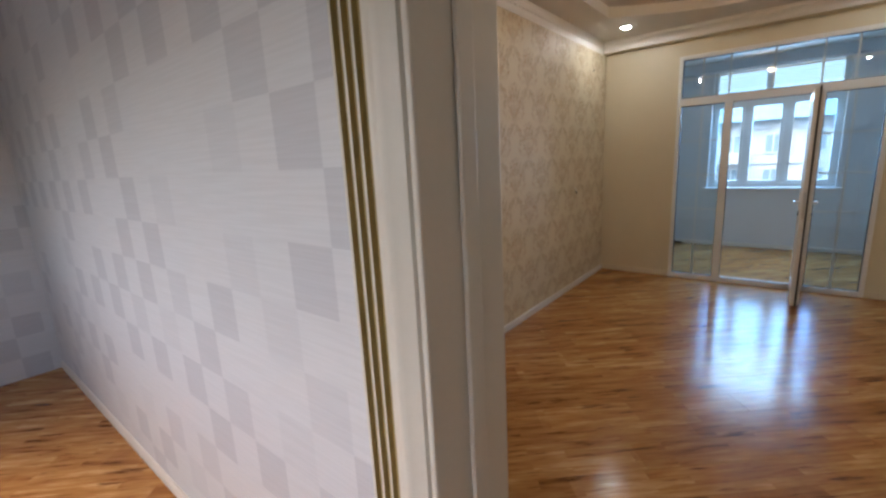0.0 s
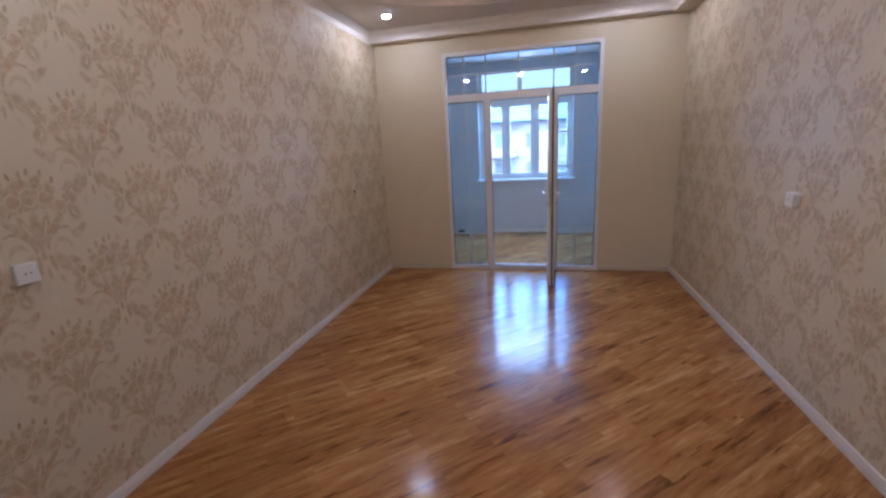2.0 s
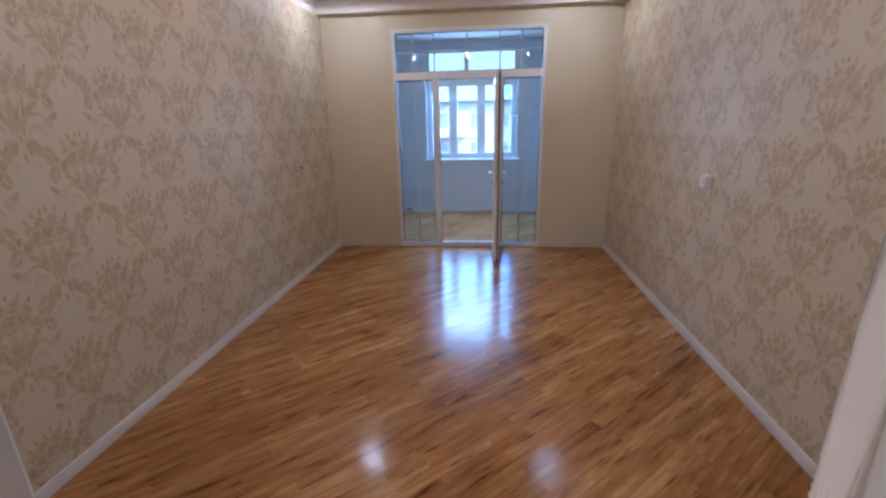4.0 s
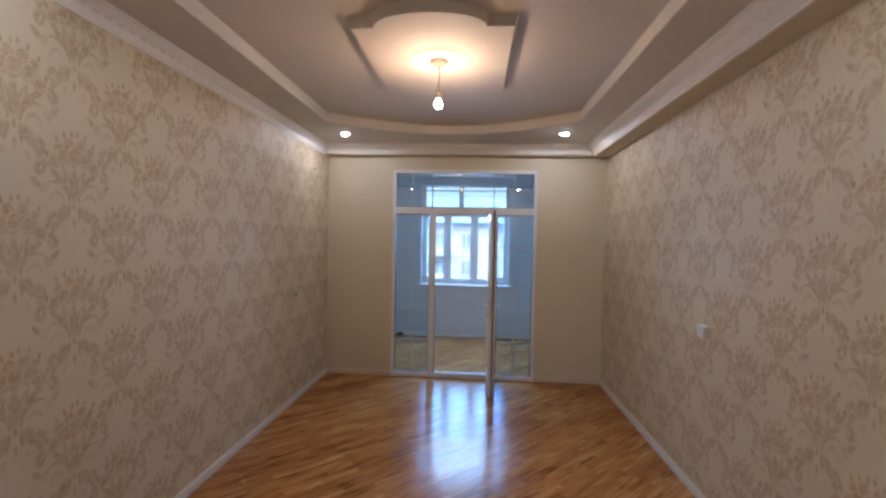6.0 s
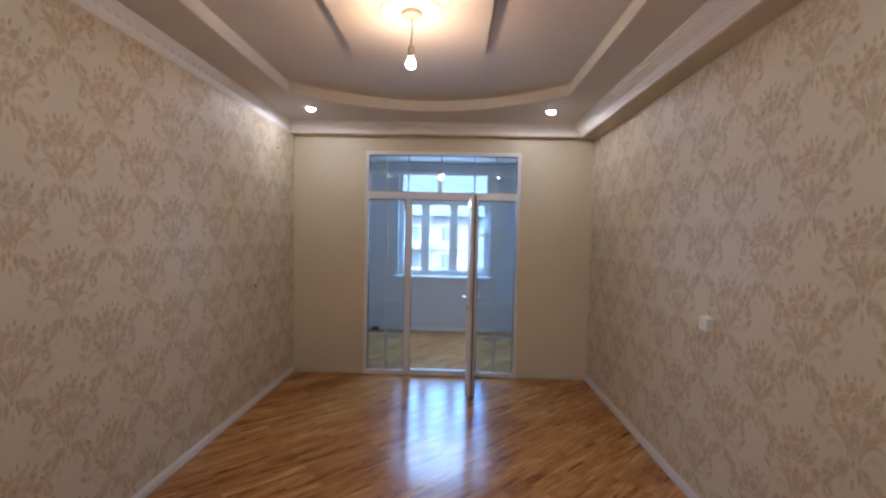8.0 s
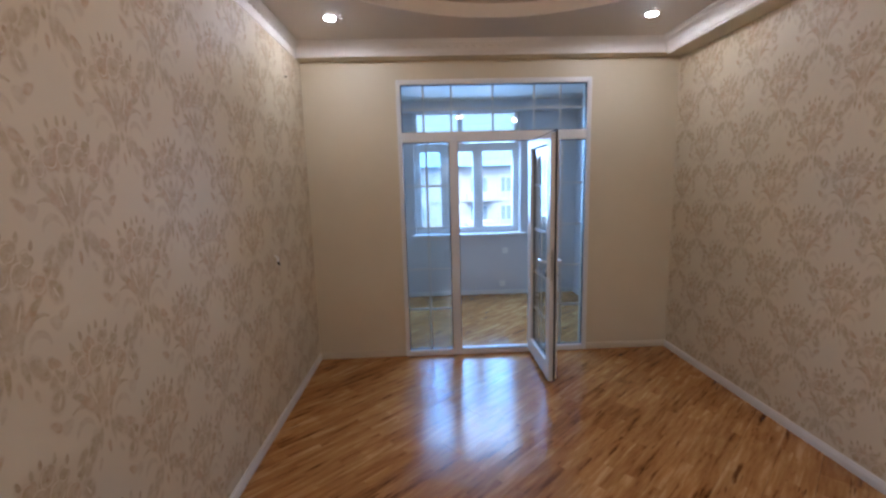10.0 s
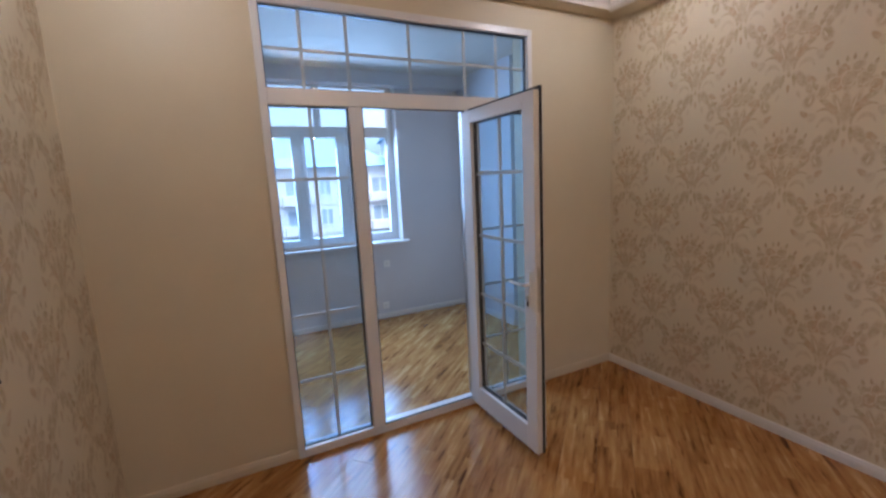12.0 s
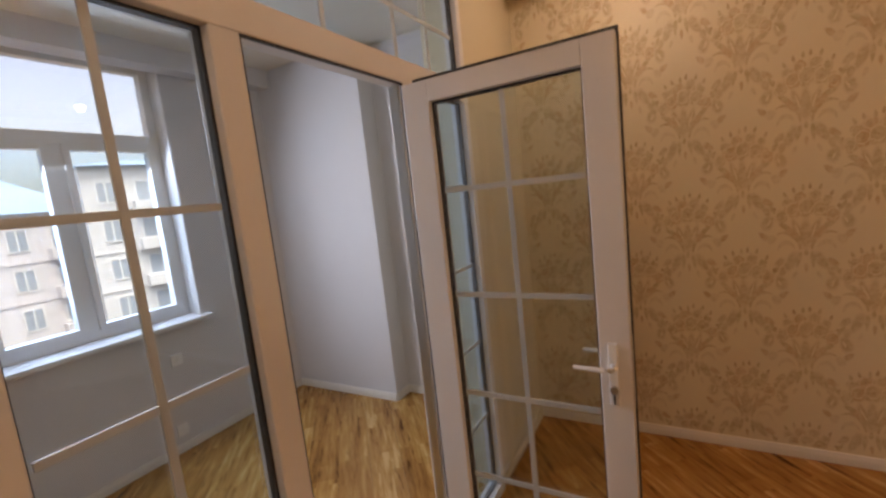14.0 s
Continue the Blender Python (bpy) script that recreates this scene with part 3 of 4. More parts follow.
VY0, VY1 = 8.44, 8.51
vpart("frame_jamb", WX0, WX0 + 0.06, VY0, VY1, WZ0, WZ1, M_pvc)
vpart("frame_jamb", WX1 - 0.06, WX1, VY0, VY1, WZ0, WZ1, M_pvc)
vpart("frame_head", WX0 + 0.06, WX1 - 0.06, VY0, VY1, WZ1 - 0.06, WZ1, M_pvc)
vpart("frame_sill", WX0 + 0.06, WX1 - 0.06, VY0, VY1, WZ0, WZ0 + 0.06, M_pvc)
vpart("transom", WX0 + 0.06, WX1 - 0.06, VY0, VY1, 2.22, 2.30, M_pvc)
vpart("mullion", 1.60, 1.676, VY0, VY1, 2.30, WZ1 - 0.06, M_pvc)
for x in (1.40, 1.893):
    vpart("mullion", x - 0.035, x + 0.035, VY0, VY1, WZ0 + 0.06, 2.22, M_pvc)
for x0, x1 in ((WX0 + 0.06, 1.60), (1.676, WX1 - 0.06)):
    vpart("pane", x0, x1, 8.47, 8.478, 2.30, WZ1 - 0.06, M_glass, 0.0, "clear window glass").visible_shadow = False
for x0, x1 in ((WX0 + 0.06, 1.365), (1.435, 1.858), (1.928, WX1 - 0.06)):
    sash = 0.038
    z0, z1 = WZ0 + 0.06, 2.22
    for a in ((x0, x0 + sash, z0, z1), (x1 - sash, x1, z0, z1), (x0 + sash, x1 - sash, z0, z0 + sash), (x0 + sash, x1 - sash, z1 - sash, z1)):
        vpart("sash", a[0], a[1], 8.425, 8.49, a[2], a[3], M_pvc, 0.003)
    vpart("pane", x0 + sash, x1 - sash, 8.455, 8.463, z0 + sash, z1 - sash, M_blue_glass, 0.0, "window glass tinted blue for the cool daylight").visible_shadow = False
setting("window_sill", B(WX0 - 0.05, WX1 + 0.06, BAL_Y1 - 0.07, 8.44, WZ0 - 0.035, WZ0 - 0.002, 0.006), M_pvc, "white plastic window sill board", "window sill")
bm = B(WX0 - 0.004, WX0 + 0.006, 8.305, 8.438, WZ0, WZ1)
box(bm, WX1 - 0.006, WX1 + 0.004, 8.305, 8.438, WZ0, WZ1)
box(bm, WX0, WX1, 8.305, 8.438, WZ1 - 0.006, WZ1 + 0.004)
setting("window_reveal", bm, M_pvc, "white lining of the window reveal", "trim")

# ---- entrance door: frame, casings and open leaf ----
CAS = [(0.0, 0.0), (0.0, 0.022), (0.008, 0.027), (0.014, 0.027), (0.018, 0.016), (0.032, 0.016), (0.036, 0.027), (0.043, 0.027), (0.047, 0.016), (0.061, 0.016), (0.065, 0.027), (0.072, 0.027),
       (0.076, 0.016), (0.090, 0.016), (0.094, 0.027), (0.102, 0.027), (0.112, 0.030), (0.122, 0.036), (0.132, 0.037), (0.141, 0.031), (0.156, 0.025), (0.172, 0.020), (0.180, 0.0)]
GOLD_SPANS = {3, 4, 5, 7, 8, 9, 11, 12, 13}


def casing(x_out, direction, name_label):
    """An upright of the hall-side architrave: fluted at its outer edge, with gilded flutes."""
    bm = bmesh.new()
    ends = [[bm.verts.new((x_out + direction * a, HALL_Y - b, z)) for a, b in CAS] for z in (0.0, DOOR_H + 0.18)]
    n = len(CAS)
    for i in range(n - 1):
        f = bm.faces.new((ends[0][i], ends[0][i + 1], ends[1][i + 1], ends[1][i]))
        f.material_index = 1 if i in GOLD_SPANS else 0
    bm.faces.new(ends[0])
    bm.faces.new(ends[1])
    bm.faces.new((ends[0][0], ends[0][-1], ends[1][-1], ends[1][0]))
    return setting("door_casing", bm, [M_casing, M_gold], name_label, "door casing", True)


casing(DOOR_L - 0.18, 1, "cream fluted door casing with three gilded grooves")
casing(DOOR_R + 0.18, -1, "cream fluted door casing with three gilded grooves")
bm = sweep(bmesh.new(), [(b, a) for a, b in CAS][::-1], (DOOR_R, HALL_Y, DOOR_H), (DOOR_L, HALL_Y, DOOR_H))
setting("door_casing", bm, M_casing, "cream fluted head casing over the door", "door casing", True)
for x0, x1 in ((DOOR_L - 0.003, DOOR_L + 0.012), (DOOR_R - 0.012, DOOR_R + 0.003)):
    setting("door_jamb", B(x0, x1, HALL_Y - 0.016, Y0 + 0.012, 0, DOOR_H, 0.006), M_casing, "cream painted door jamb lining", "door jamb")
setting("door_jamb", B(DOOR_L + 0.012, DOOR_R - 0.012, HALL_Y - 0.016, Y0 + 0.012, DOOR_H - 0.015, DOOR_H + 0.003, 0.004), M_casing, "cream painted door head lining", "door jamb")
for x0, x1 in ((DOOR_L - 0.085, DOOR_L - 0.003), (DOOR_R + 0.003, DOOR_R + 0.085)):
    setting("door_casing", B(x0, x1, Y0, Y0 + 0.016, 0, DOOR_H + 0.085, 0.005), M_casing, "plain cream casing on the room side", "door casing")
setting("door_casing", B(DOOR_L - 0.003, DOOR_R + 0.003, Y0, Y0 + 0.016, DOOR_H + 0.003, DOOR_H + 0.085, 0.005), M_casing, "plain cream head casing on the room side", "door casing")
for x0, x1 in ((DOOR_L + 0.012, DOOR_L + 0.024), (DOOR_R - 0.024, DOOR_R - 0.012)):
    setting("door_stop", B(x0, x1, 0.745, 0.80, 0, DOOR_H - 0.015, 0.005), M_casing, "cream rounded door stop on the jamb", "door stop")
setting("threshold", B(DOOR_L + 0.012, DOOR_R - 0.012, 0.85, 0.895, -0.004, 0.006, 0.002), M_metal, "flat metal strip in the doorway", "threshold")

LEAF_W, LEAF_H, LEAF_T = 0.885, 2.12, 0.042
door_2 = thing("door_2", pose(DOOR_R - 0.012, Y0 + 0.03, 0.008, 0, 0, -136.5), "cream carved wooden door with gilded scrolls, standing wide open", "door", kind="structure")
part("slab", B(-LEAF_W, 0, -LEAF_T / 2, LEAF_T / 2, 0, LEAF_H, 0.004), M_door, door_2)


def scroll(cx, cz, size, flip=1, s=-1):
    """Strokes of an acanthus scroll: a hook that curls in, a leaf beside it and a foot."""
    y = s * (LEAF_T / 2 + 0.001)
    def at(u, v):
        return (cx + flip * u * size, y, cz + v * size)
    spiral = [at(0.62 + (0.42 - 0.030 * k) * math.cos(-2.6 + 0.42 * k), 0.55 + (0.42 - 0.030 * k) * math.sin(-2.6 + 0.42 * k)) for k in range(13)]
    leaf = [at(0.20 - 0.10 * math.sin(math.pi * k / 8), 0.35 + 0.75 * k / 8) for k in range(9)]
    stem = [at(0.62 + 0.22 * (k / 8) ** 2, 0.72 + 0.9 * k / 8) for k in range(9)]
    foot = [at(0.05 + 0.75 * k / 8, 0.02 + 0.14 * math.sin(math.pi * 0.5 * k / 8)) for k in range(9)]
    return [(spiral, 0.055), (leaf, 0.05), (stem, 0.045), (foot, 0.05)]


for s in (-1, 1):
    face = s * LEAF_T / 2
    panel_bm = bmesh.new()
    for z0, z1 in ((0.95, 1.90), (0.14, 0.80)):
        box(panel_bm, -LEAF_W + 0.155, -0.155, *sorted((face, face + s * 0.004)), z0, z1, 0.002)
    part("raised_panel", panel_bm, M_door, door_2)
    for x in (-LEAF_W + 0.115, -0.115):
        bm = bmesh.new()
        for z0, z1 in ((0.98, 1.94), (0.10, 0.76)):
            tube(bm, [(x, face, z0), (x, face, z1)], 0.006, 6)
            k = z0
            while k < z1:
                tube(bm, [(x - 0.007, face + s * 0.004, k), (x, face + s * 0.007, k + 0.010), (x + 0.007, face + s * 0.004, k + 0.020)], [0.003, 0.005, 0.003], 5)
                k += 0.016
        part("rope_moulding", bm, M_door, door_2, "carved rope moulding", True)
        inner = x + (0.028 if x < -0.4 else -0.028)
        bm = bmesh.new()
        for z0, z1 in ((0.98, 1.94), (0.10, 0.76)):
            box(bm, inner - 0.007, inner + 0.007, *sorted((face - s * 0.001, face + s * 0.005)), z0, z1, 0.002)
        part("gilded_fillet", bm, M_gold, door_2, "gilded fillet")
    for cx, flip in ((-LEAF_W + 0.20, 1), (-0.20, -1)):
        bm = bmesh.new()
        for cz, size in ((1.60, 0.12), (0.86, 0.09), (0.55, 0.10)):
            for pts, r in scroll(cx, cz, size, flip, s):
                tube(bm, pts, [r * size * (0.4 + 0.6 * math.sin(math.pi * (i + 0.6) / (len(pts) + 0.2))) for i in range(len(pts))], 6)
        part("scroll_ornament", bm, M_gold, door_2, "gilded carved scrolls", True)
        bm = bmesh.new()
        for z0, z1 in ((0.98, 1.60), (0.20, 0.55)):
            tube(bm, [(cx + flip * 0.01, face + s * 0.004, z0), (cx + flip * 0.01, face + s * 0.004, z1)], 0.004, 6)
        part("gilded_line", bm, M_gold, door_2, "thin gilded line")
    plate = part("handle_plate", B(-LEAF_W + 0.04, -LEAF_W + 0.082, *sorted((face, face + s * 0.008)), 0.83, 0.99, 0.003), M_white_metal, door_2, "white enamelled handle plate")
    bm = cyl(bmesh.new(), (-LEAF_W + 0.061, face + s * 0.024, 0.99), 0.012, 0.010, 0.034, "y", 16)
    tube(bm, [(-LEAF_W + 0.061, face + s * 0.040, 0.99), (-LEAF_W + 0.085, face + s * 0.046, 0.994), (-LEAF_W + 0.12, face + s * 0.048, 0.988), (-LEAF_W + 0.155, face + s * 0.048, 0.98), (-LEAF_W + 0.17, face + s * 0.047, 0.988)], [0.011, 0.012, 0.011, 0.010, 0.008], 12)
    part("lever", bm, M_white_metal, plate, "white curved lever", True)
    bm = cyl(bmesh.new(), (-LEAF_W + 0.061, face + s * 0.013, 0.885), 0.008, 0.008, 0.018, "y", 12)
    box(bm, -LEAF_W + 0.0595, -LEAF_W + 0.0625, *sorted((face + s * 0.022, face + s * 0.05)), 0.865, 0.902, 0.001)
    part("key", bm, M_brass, plate, "brass key in the lock")
for z in (0.25, 1.0, 1.78):
    part("hinge", cyl(bmesh.new(), (0.006, LEAF_T / 2, z), 0.008, 0.008, 0.10, "z", 12), M_brass, door_2, "brass hinge", True)

# ---- pendant bulb, spots, sockets ----
bx, by, bz = BULB
pendant = thing("pendant_lamp", (bx, by, TRAY_Z - 0.05), "bare lit bulb hanging on a short cable from the ceiling", "pendant lamp")
part("ceiling_rosette", lathe(bmesh.new(), [(0.19, 0.0), (0.19, -0.006), (0.175, -0.012), (0.13, -0.010), (0.10, -0.006), (0.09, -0.001)], (0, 0, 0), 40), M_ceiling, pendant, "flat round plaster rosette", True)
# canopy in the dark cable colour: shade above the bulb is painted in
part("canopy", lathe(bmesh.new(), [(0.062, -0.002), (0.064, -0.012), (0.058, -0.022), (0.03, -0.03), (0.008, -0.034)], (0, 0, 0), 32), M_cable, pendant, "small round canopy, darkened for the shade above the bulb", True)
drop = bz - (TRAY_Z - 0.05)
part("cable", tube(bmesh.new(), [(0.0, 0, -0.03), (0.003, 0.001, -0.10), (-0.002, 0.001, -0.17), (0, 0, drop + 0.085)], 0.005, 8), M_cable, pendant, smooth=True)
part("socket", lathe(bmesh.new(), [(0.006, 0.10), (0.019, 0.092), (0.022, 0.05), (0.021, 0.036)], (0, 0, drop), 20), M_cable, pendant, "bulb holder", True)
part("bulb", lathe(bmesh.new(), [(0.013, 0.042), (0.015, 0.03), (0.024, 0.015), (0.029, 0.0), (0.029, -0.010), (0.024, -0.024), (0.013, -0.032), (0.003, -0.0345)], (0, 0, drop), 24), M_bulb, pendant, "glowing bulb", True)
for i, (sx, sy) in enumerate(SPOTS):
    spot = thing("spotlight", (sx, sy, RING_Z), "small round recessed ceiling spotlight, lit cool white", "spotlight", "ceiling spotlights")
    part("bezel", lathe(bmesh.new(), [(0.056, 0.001), (0.056, -0.005), (0.050, -0.009), (0.042, -0.008), (0.041, 0.001)], (0, 0, 0), 28), M_metal, spot, "chrome bezel", True)
    part("lens", lathe(bmesh.new(), [(0.040, -0.002), (0.040, -0.010), (0.034, -0.018), (0.02, -0.022)], (0, 0, 0), 24), M_led, spot, "glowing lens", True)


def wall_socket(at, turn, holes=True, label="white square wall socket", depth=0.011, tilt=0.0):
    """A plate on a wall; its face looks along local -y."""
    s = thing("wall_socket", pose(*at, 0, tilt, turn), label, "wall socket", "wall sockets")
    part("plate", B(-0.041, 0.041, -depth, 0.0, -0.041, 0.041, 0.004), M_plastic, s)
    bm = cyl(bmesh.new(), (0, -depth - 0.0005, 0), 0.021, 0.020, 0.004, "y", 24)
    part("insert", bm, M_plastic, s, smooth=True)
    if holes:
        for dx in (-0.0095, 0.0095):
            part("pin_hole", cyl(bmesh.new(), (dx, -depth - 0.0024, 0), 0.0032, 0.0032, 0.001, "y", 10), M_hole, s)


wall_socket((0.0, 1.885, 1.195), 90, depth=0.02)
stub = thing("cable_stub", pose(0.0, 4.97, 1.185, 0, 0, 90), "short pale cable end with a black tip on the wall", "cable")
part("sheath", tube(bmesh.new(), [(0, 0.002, 0.030), (0, -0.016, 0.028), (0.002, -0.024, 0.012), (0.004, -0.024, -0.012)], 0.007, 10), M_plastic, stub, smooth=True)
part("tip", tube(bmesh.new(), [(0.004, -0.024, -0.012), (0.006, -0.026, -0.030), (0.012, -0.030, -0.040)], [0.008, 0.008, 0.005], 10), M_gasket, stub, "black taped tip", True)
wall_socket((W, 3.62, 1.175), -90, label="white wall socket standing proud of the wall", depth=0.045, tilt=4)
wall_socket((2.28, BAL_Y1, 0.675), 0)
wall_socket((2.235, BAL_Y1, 0.16), 0)
nail = thing("wall_hook", pose(0.0, 5.50, 2.57, 0, 0, 90), "small dark metal hook in the patterned wall", "hook")
part("shank", tube(bmesh.new(), [(0, 0.002, 0), (0, -0.02, 0), (0, -0.028, 0.008)], 0.003, 8), M_gasket, nail, smooth=True)
stray = thing("cable_box", (0.575, BAL_Y1 - 0.055, 0), "small dark junction box lying by the baseboard", "junction box")
part("case", B(-0.06, 0.06, -0.03, 0.03, 0, 0.05, 0.006), M_gasket, stray)
part("lid", B(-0.055, 0.055, -0.026, 0.026, 0.05, 0.055, 0.002), M_hole, stray)

# ---- outside ----
M_ground = mottled("yard_asphalt", (0.10, 0.10, 0.10), (0.14, 0.13, 0.12), 0.9, (0.3, 6.0), 0.3, 0.01)
# stucco paled and cooled: haze and outdoor light are put into the colour
M_fac_a = mottled("hazed_pink_stucco", (0.62, 0.585, 0.60), (0.58, 0.545, 0.56), 0.85, (0.3, 8.0), 0.2, 0.01)
M_fac_b = mottled("hazed_yellow_stucco", (0.62, 0.61, 0.62), (0.58, 0.57, 0.58), 0.85, (0.3, 8.0), 0.2, 0.01)
M_roof = mottled("blue_sheet_roof", (0.22, 0.38, 0.54), (0.27, 0.43, 0.57), 0.8, (0.4, 5.0), 0.2, 0.01)
# panes lightened so that their colour carries the distance haze
M_far_glass = mat("hazed_far_glass", (0.30, 0.36, 0.42), 0.15, spec=0.8)
setting("ground", B(-400, 400, 12, 2000, -15.4, -15.1), M_ground, "grey asphalt yard reaching to the distance", "ground")


def apartment_house(at, turn, length, storeys, bays, wall_mat, top, label):
    h = thing("apartment_building", pose(*at, 0, 0, turn), label, "building", "apartment blocks")
    height = storeys * 3.0 + 0.7
    wall = part("wall", B(0, length, 0, 12, 0, height), wall_mat, h)
    bm = bmesh.new()
    for k in range(1, storeys + 1):
        box(bm, -0.08, length + 0.08, -0.09, 0.003, 3.0 * k - 0.05, 3.0 * k + 0.12)
    part("string_course", bm, wall_mat, h)
    bm = bmesh.new()
    rz = height
    pts = [(-0.5, -0.6, rz), (length + 0.5, -0.6, rz), (length + 0.5, 12.6, rz), (-0.5, 12.6, rz), (3.5, 6, rz + top), (length - 3.5, 6, rz + top)]
    v = [bm.verts.new(p) for p in pts]
    for f in ((0, 1, 5, 4), (1, 2, 5), (2, 3, 4, 5), (3, 0, 4), (3, 2, 1, 0)):
        bm.faces.new([v[i] for i in f])
    part("roof", bm, M_roof, h, "blue sheet-metal hipped roof")
    step = length / bays
    for k in range(storeys):
        for i in range(bays):
            wide = 2.0 if (i % 3) == 1 else 1.25
            x, z = (i + 0.5) * step, 3.0 * k + 0.95
            bm = bmesh.new()
            for a in ((-wide / 2, -wide / 2 + 0.09, 0, 1.5), (wide / 2 - 0.09, wide / 2, 0, 1.5), (-wide / 2, wide / 2, -0.09, 0), (-wide / 2, wide / 2, 1.5, 1.59), (-0.05, 0.05, 0, 1.5)):
                box(bm, a[0], a[1], -0.10, 0.02, a[2], a[3])
            w = part("window", bm, M_pvc, h)
            w.location = (x, 0, z)
            part("pane", B(-wide / 2 + 0.05, wide / 2 - 0.05, -0.05, -0.02, 0.0, 1.5), M_far_glass, w)
            if (i % 3) == 1:
                part("balcony", B(x - 1.35, x + 1.35, -1.0, 0.002, z - 0.95, z - 0.05, 0.03), wall_mat, h)


apartment_house((-24, 48, -15.1), 0, 41, 6, 14, M_fac_a, 3.4, "pink stucco apartment block paled by haze, with a blue roof")
apartment_house((15.6, 44, -15.1), -14, 26, 7, 9, M_fac_b, 1.2, "yellow stucco apartment block paled by haze, taller, with balconies")

# ---- wallpaper print ----
def motif(seed):
    """One damask bouquet as flat petals and leaves: outlines in (u, v) and an ink. A dome of roses over a fan of leaves, with wings and sprays."""
    shapes = []
    wobble = random.Random(seed)

    def leaf(cx, cy, ln_, wd, ang, ink=0, n=10, point=0.35):
        a = radians(ang + wobble.uniform(-7, 7))
        cx, cy = cx + wobble.uniform(-0.004, 0.004), cy + wobble.uniform(-0.004, 0.004)
        pts = []
        for k in range(n):
            s = 2 * math.pi * k / n
            u, v = 0.5 * ln_ * math.cos(s), 0.5 * wd * math.sin(s) * (1 - point * math.cos(s))
            pts.append((cx + u * math.cos(a) - v * math.sin(a), cy + u * math.sin(a) + v * math.cos(a)))
        shapes.append((pts, ink))

    def stroke(cx, cy, r, a0, a1, w0, w1, ink=0, n=9, k=0.0):
        for i in range(n):
            q = []
            for j in (i, i + 1):
                s = j / n
                a, rr, w = radians(a0 + (a1 - a0) * s), r * (1 - k * s), (w0 + (w1 - w0) * s) * (0.35 + math.sin(math.pi * min(0.98, s + 0.02)) * 0.65)
                q.append(((cx + (rr - w / 2) * math.cos(a), cy + (rr - w / 2) * math.sin(a)), (cx + (rr + w / 2) * math.cos(a), cy + (rr + w / 2) * math.sin(a))))
            shapes.append(([q[0][0], q[0][1], q[1][1], q[1][0]], ink))

    def rose(cx, cy, r, ink):
        turn = wobble.uniform(0, 70)
        for k in range(5):
            a = radians(72 * k + turn)
            leaf(cx + 0.55 * r * math.cos(a), cy + 0.55 * r * math.sin(a), 1.0 * r, 0.98 * r, 72 * k + turn, ink, 8, 0.0)
        stroke(cx, cy, 0.52 * r, turn, turn + 250, 0.20 * r, 0.14 * r, 2, 7, 0.3)
        stroke(cx, cy, 0.86 * r, turn + 20, turn + 200, 0.15 * r, 0.12 * r, 6, 7)
        stroke(cx, cy, 0.66 * r, turn + 190, turn + 330, 0.14 * r, 0.12 * r, 6, 5)
        leaf(cx, cy, 0.42 * r, 0.34 * r, turn, 5, 6, 0.0)

    # dome of roses
    for u, v, r, ink in ((0.0, 0.088, 0.040, 0), (-0.062, 0.078, 0.035, 1), (0.064, 0.080, 0.036, 0), (-0.112, 0.052, 0.030, 0), (0.116, 0.050, 0.031, 1),
                         (-0.032, 0.130, 0.028, 1), (0.036, 0.134, 0.029, 0), (-0.086, 0.112, 0.023, 0), (0.090, 0.114, 0.023, 2)):
        rose(u, v, r, ink)
    for u, v, ink in ((-0.098, 0.146, 2), (-0.060, 0.166, 5), (-0.012, 0.172, 2), (0.020, 0.180, 5), (0.066, 0.170, 2), (0.108, 0.142, 5)):
        leaf(u, v, 0.026, 0.015, 90 - 260 * u, ink, 7)
    # fan of leaves and wings under it
    leaf(0.0, -0.022, 0.115, 0.048, 90, 0)
    for s in (-1, 1):
        leaf(s * 0.038, -0.018, 0.105, 0.036, 90 - s * 24, 0)
        leaf(s * 0.072, -0.014, 0.095, 0.028, 90 - s * 46, 1)
        leaf(s * 0.100, 0.008, 0.050, 0.020, 90 - s * 66, 2)
        stroke(s * 0.098, -0.098, 0.072, 90 + s * 88, 90 - s * 28, 0.022, 0.014, 0, 9, -0.1)
        stroke(s * 0.090, -0.104, 0.040, 90 + s * 70, 90 - s * 80, 0.014, 0.018, 3, 8)
        leaf(s * 0.178, 0.028, 0.062, 0.046, 90 + s * 32, 0, 12, 0.2)
        leaf(s * 0.186, 0.034, 0.030, 0.020, 90 + s * 32, 2, 8)
        leaf(s * 0.174, 0.022, 0.034, 0.008, 90 + s * 32, 6, 7)
        leaf(s * 0.038, -0.012, 0.070, 0.007, 90 - s * 24, 6, 7)
        leaf(s * 0.160, 0.088, 0.050, 0.018, 90 - s * 34, 2)
        leaf(s * 0.196, -0.032, 0.046, 0.024, 90 - s * 60, 1)
        leaf(s * 0.158, -0.052, 0.040, 0.030, 90 + s * 60, 3)
        # sprays that hang below
        leaf(s * 0.072, -0.150, 0.085, 0.040, -90 + s * 38, 0)
        leaf(s * 0.078, -0.152, 0.055, 0.014, -90 + s * 38, 2)
        leaf(s * 0.030, -0.142, 0.062, 0.020, -90 + s * 10, 2)
        leaf(s * 0.122, -0.150, 0.052, 0.026, -90 + s * 66, 1 if s > 0 else 0)
        leaf(s * 0.112, -0.198, 0.044, 0.030, -90 + s * 20, 0)
        leaf(s * 0.150, -0.186, 0.020, 0.016, 40 * s, 5, 7)
        leaf(s * 0.056, -0.206, 0.030, 0.014, -90 + s * 25, 3)
    leaf(0.0, -0.105, 0.030, 0.018, 90, 2)
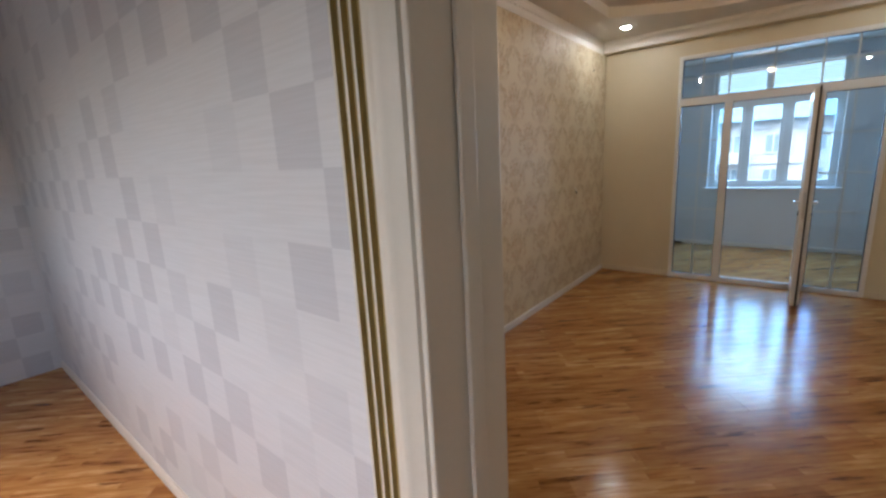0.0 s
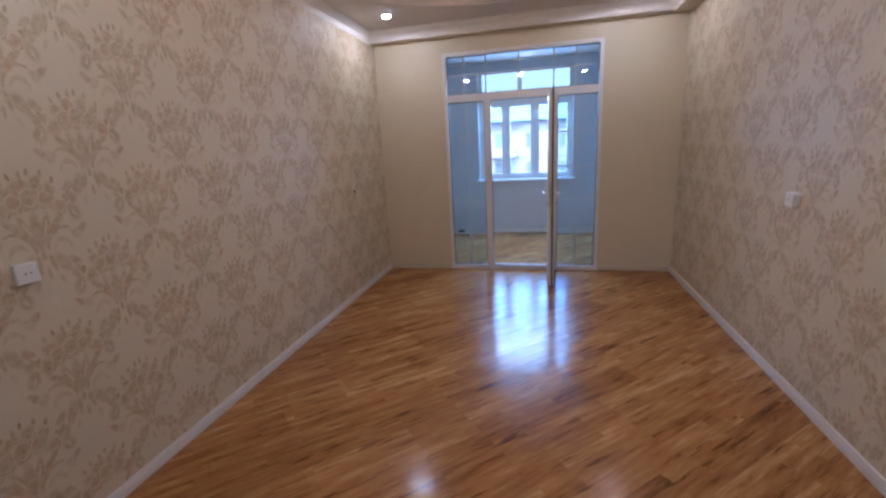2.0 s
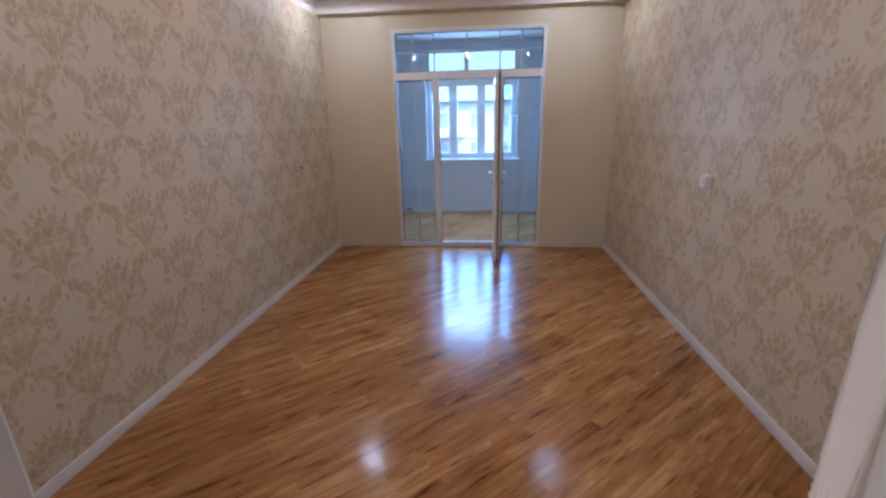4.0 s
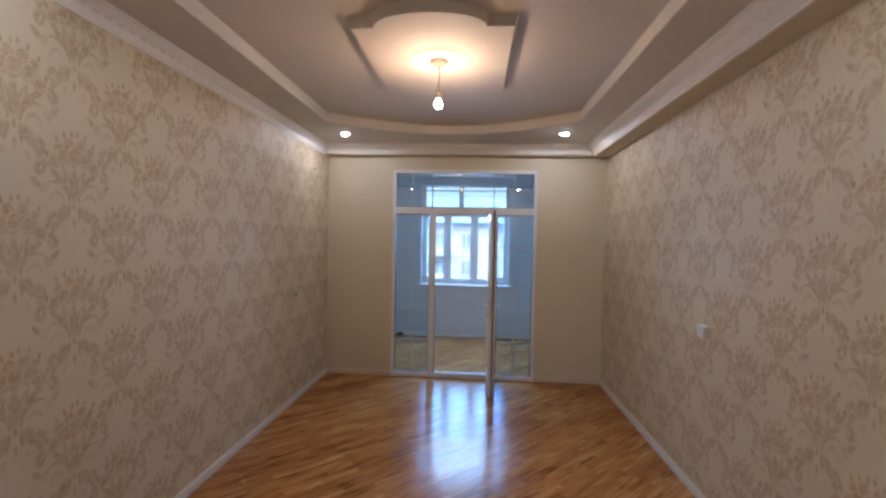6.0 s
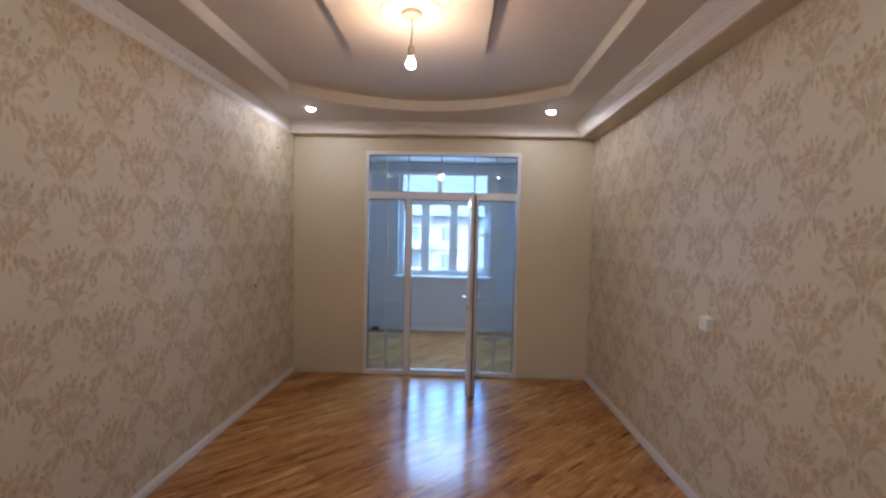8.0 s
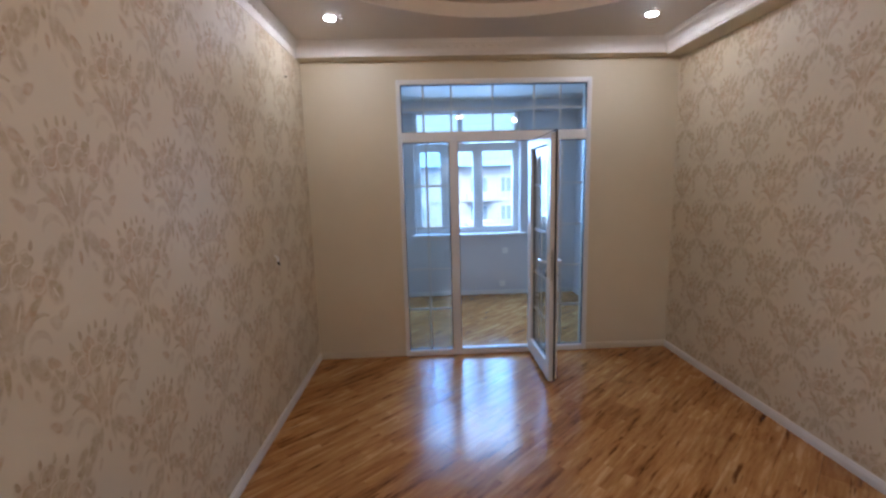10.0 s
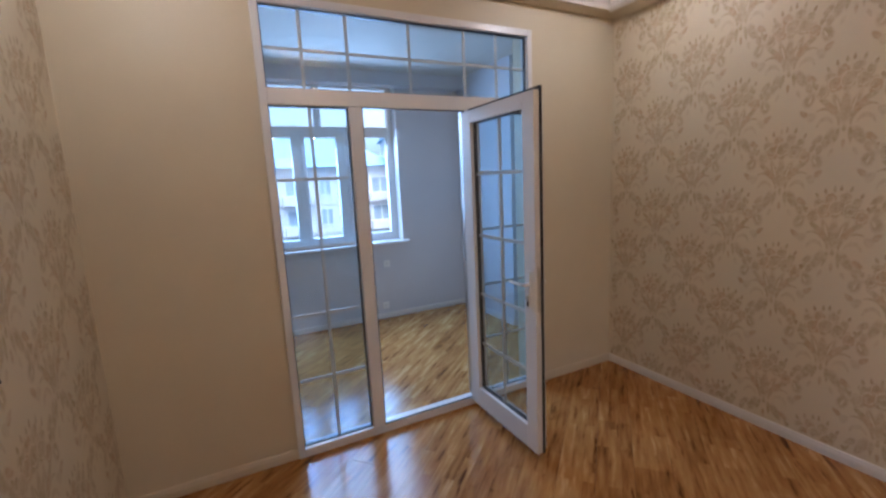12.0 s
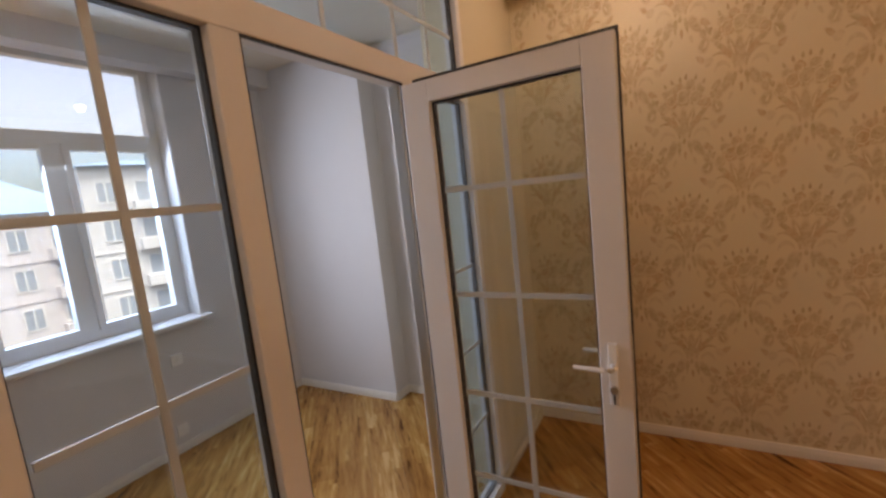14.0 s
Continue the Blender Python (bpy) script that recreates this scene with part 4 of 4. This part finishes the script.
    leaf(0.0, -0.178, 0.036, 0.016, -90, 1)
    return shapes


def grown(pts, k):
    cx, cy = sum(p[0] for p in pts) / len(pts), sum(p[1] for p in pts) / len(pts)
    return [(cx + k * (x - cx), cy + k * (y - cy)) for x, y in pts]


LEVEL = {4: 0, 3: 1, 0: 2, 1: 3, 2: 4, 6: 5, 5: 6}


def bouquet(seed):
    """The shapes of one bouquet, its soft wash first, and how far each lies above the paper."""
    inks = motif(seed)
    full = [(grown(p, 1.45), 4) for p, ink in inks if ink < 5 and len(p) > 4] + [(grown(p, 1.26), 3) for p, ink in inks if ink < 6] + inks
    return [(p, ink, 0.00012 * LEVEL[ink] + 0.0000012 * k) for k, (p, ink) in enumerate(full)]


BOUQUETS = [bouquet(7), bouquet(19)]


def wallpaper_print(wall, x, facing, y_phase, z_phase):
    """The print of a whole wall, half a millimetre proud of the paper; every other row is set over by half a repeat."""
    verts, faces, inks = [], [], []
    dx, dz = 0.53, 0.325
    lift = x + facing * 0.0006
    for r in range(-1, 10):
        for c in range(-2, 12):
            y = Y0 + y_phase + c * dx + (dx / 2 if r % 2 else 0)
            z = z_phase + r * dz
            for pts, ink, above in BOUQUETS[(r + c) % 2]:
                q = [(y + facing * 0.90 * u, z + 1.20 * v) for u, v in pts]
                if min(p[0] for p in q) < Y0 + 0.02 or max(p[0] for p in q) > Y1 - 0.003 or min(p[1] for p in q) < 0.061 or max(p[1] for p in q) > 2.83:
                    continue
                i = len(verts)
                verts += [(lift + facing * above, a, b) for a, b in q]
                faces.append(list(range(i, i + len(q))))
                inks.append(ink)
    me = bpy.data.meshes.new("wallpaper_print")
    me.from_pydata(verts, [], faces)
    for m in M_print:
        me.materials.append(m)
    me.polygons.foreach_set("material_index", inks)
    ob = new("wallpaper_print", me)
    ob.parent = wall
    tagged(ob, "tan damask flower print", kind="stuff")


wallpaper_print(wall_left, 0.0, 1, 0.01, 0.075)
wallpaper_print(wall_right, W, -1, 0.17, 0.31)

# ---- floors of laid planks ----
subfloor = setting("floor", B(HX0 - 0.12, 3.9, HY0 - 0.12, 8.6, -0.10, -0.0085), M_sub, "glossy reddish-brown laminate floor laid diagonally", "floor")


def clip(poly, x0, x1, y0, y1):
    for axis, lim, keep in ((0, x0, 1), (0, x1, -1), (1, y0, 1), (1, y1, -1)):
        out = []
        for a, b in zip(poly, poly[1:] + poly[:1]):
            da, db = keep * (a[axis] - lim), keep * (b[axis] - lim)
            if da >= 0:
                out.append(a)
            if da * db < 0:
                k = da / (da - db)
                out.append((a[0] + k * (b[0] - a[0]), a[1] + k * (b[1] - a[1])))
        poly = out
        if len(poly) < 3:
            return []
    return poly


def lay(x0, x1, y0, y1):
    c, s = math.cos(radians(PLANK_TURN)), math.sin(radians(PLANK_TURN))
    L_, W_, gap = 1.29, 0.198, 0.0006
    for r in range(-45, 50):
        v0 = r * W_
        shift = (r * 0.43) % L_
        for k in range(-10, 14):
            u0 = k * L_ + shift
            quad = [(u0 + gap, v0 + gap), (u0 + L_ - gap, v0 + gap), (u0 + L_ - gap, v0 + W_ - gap), (u0 + gap, v0 + W_ - gap)]
            poly = clip([(u * c - v * s, u * s + v * c) for u, v in quad], x0, x1, y0, y1)
            if len(poly) < 3:
                continue
            area = abs(sum(a[0] * b[1] - b[0] * a[1] for a, b in zip(poly, poly[1:] + poly[:1]))) / 2
            if area < 0.0004:
                continue
            n = len(poly)
            me = bpy.data.meshes.new("plank")
            me.from_pydata([(x, y, 0.0) for x, y in poly] + [(x, y, -0.008) for x, y in poly], [],
                           [list(range(n)), list(range(2 * n - 1, n - 1, -1))] + [[i, n + i, n + (i + 1) % n, (i + 1) % n] for i in range(n)])
            me.materials.append(M_floor)
            ob = new("plank", me)
            ob.parent = subfloor


lay(0.0, W, Y0, Y1)
lay(DOOR_L, DOOR_R, HALL_Y, Y0)
lay(HX0, HX1 - 0.01, HY0, HALL_Y)
lay(BAL_X0, 3.53, BAL_Y0, BAL_Y1)
lay(UX0, UX1, 6.05, BAL_Y0)
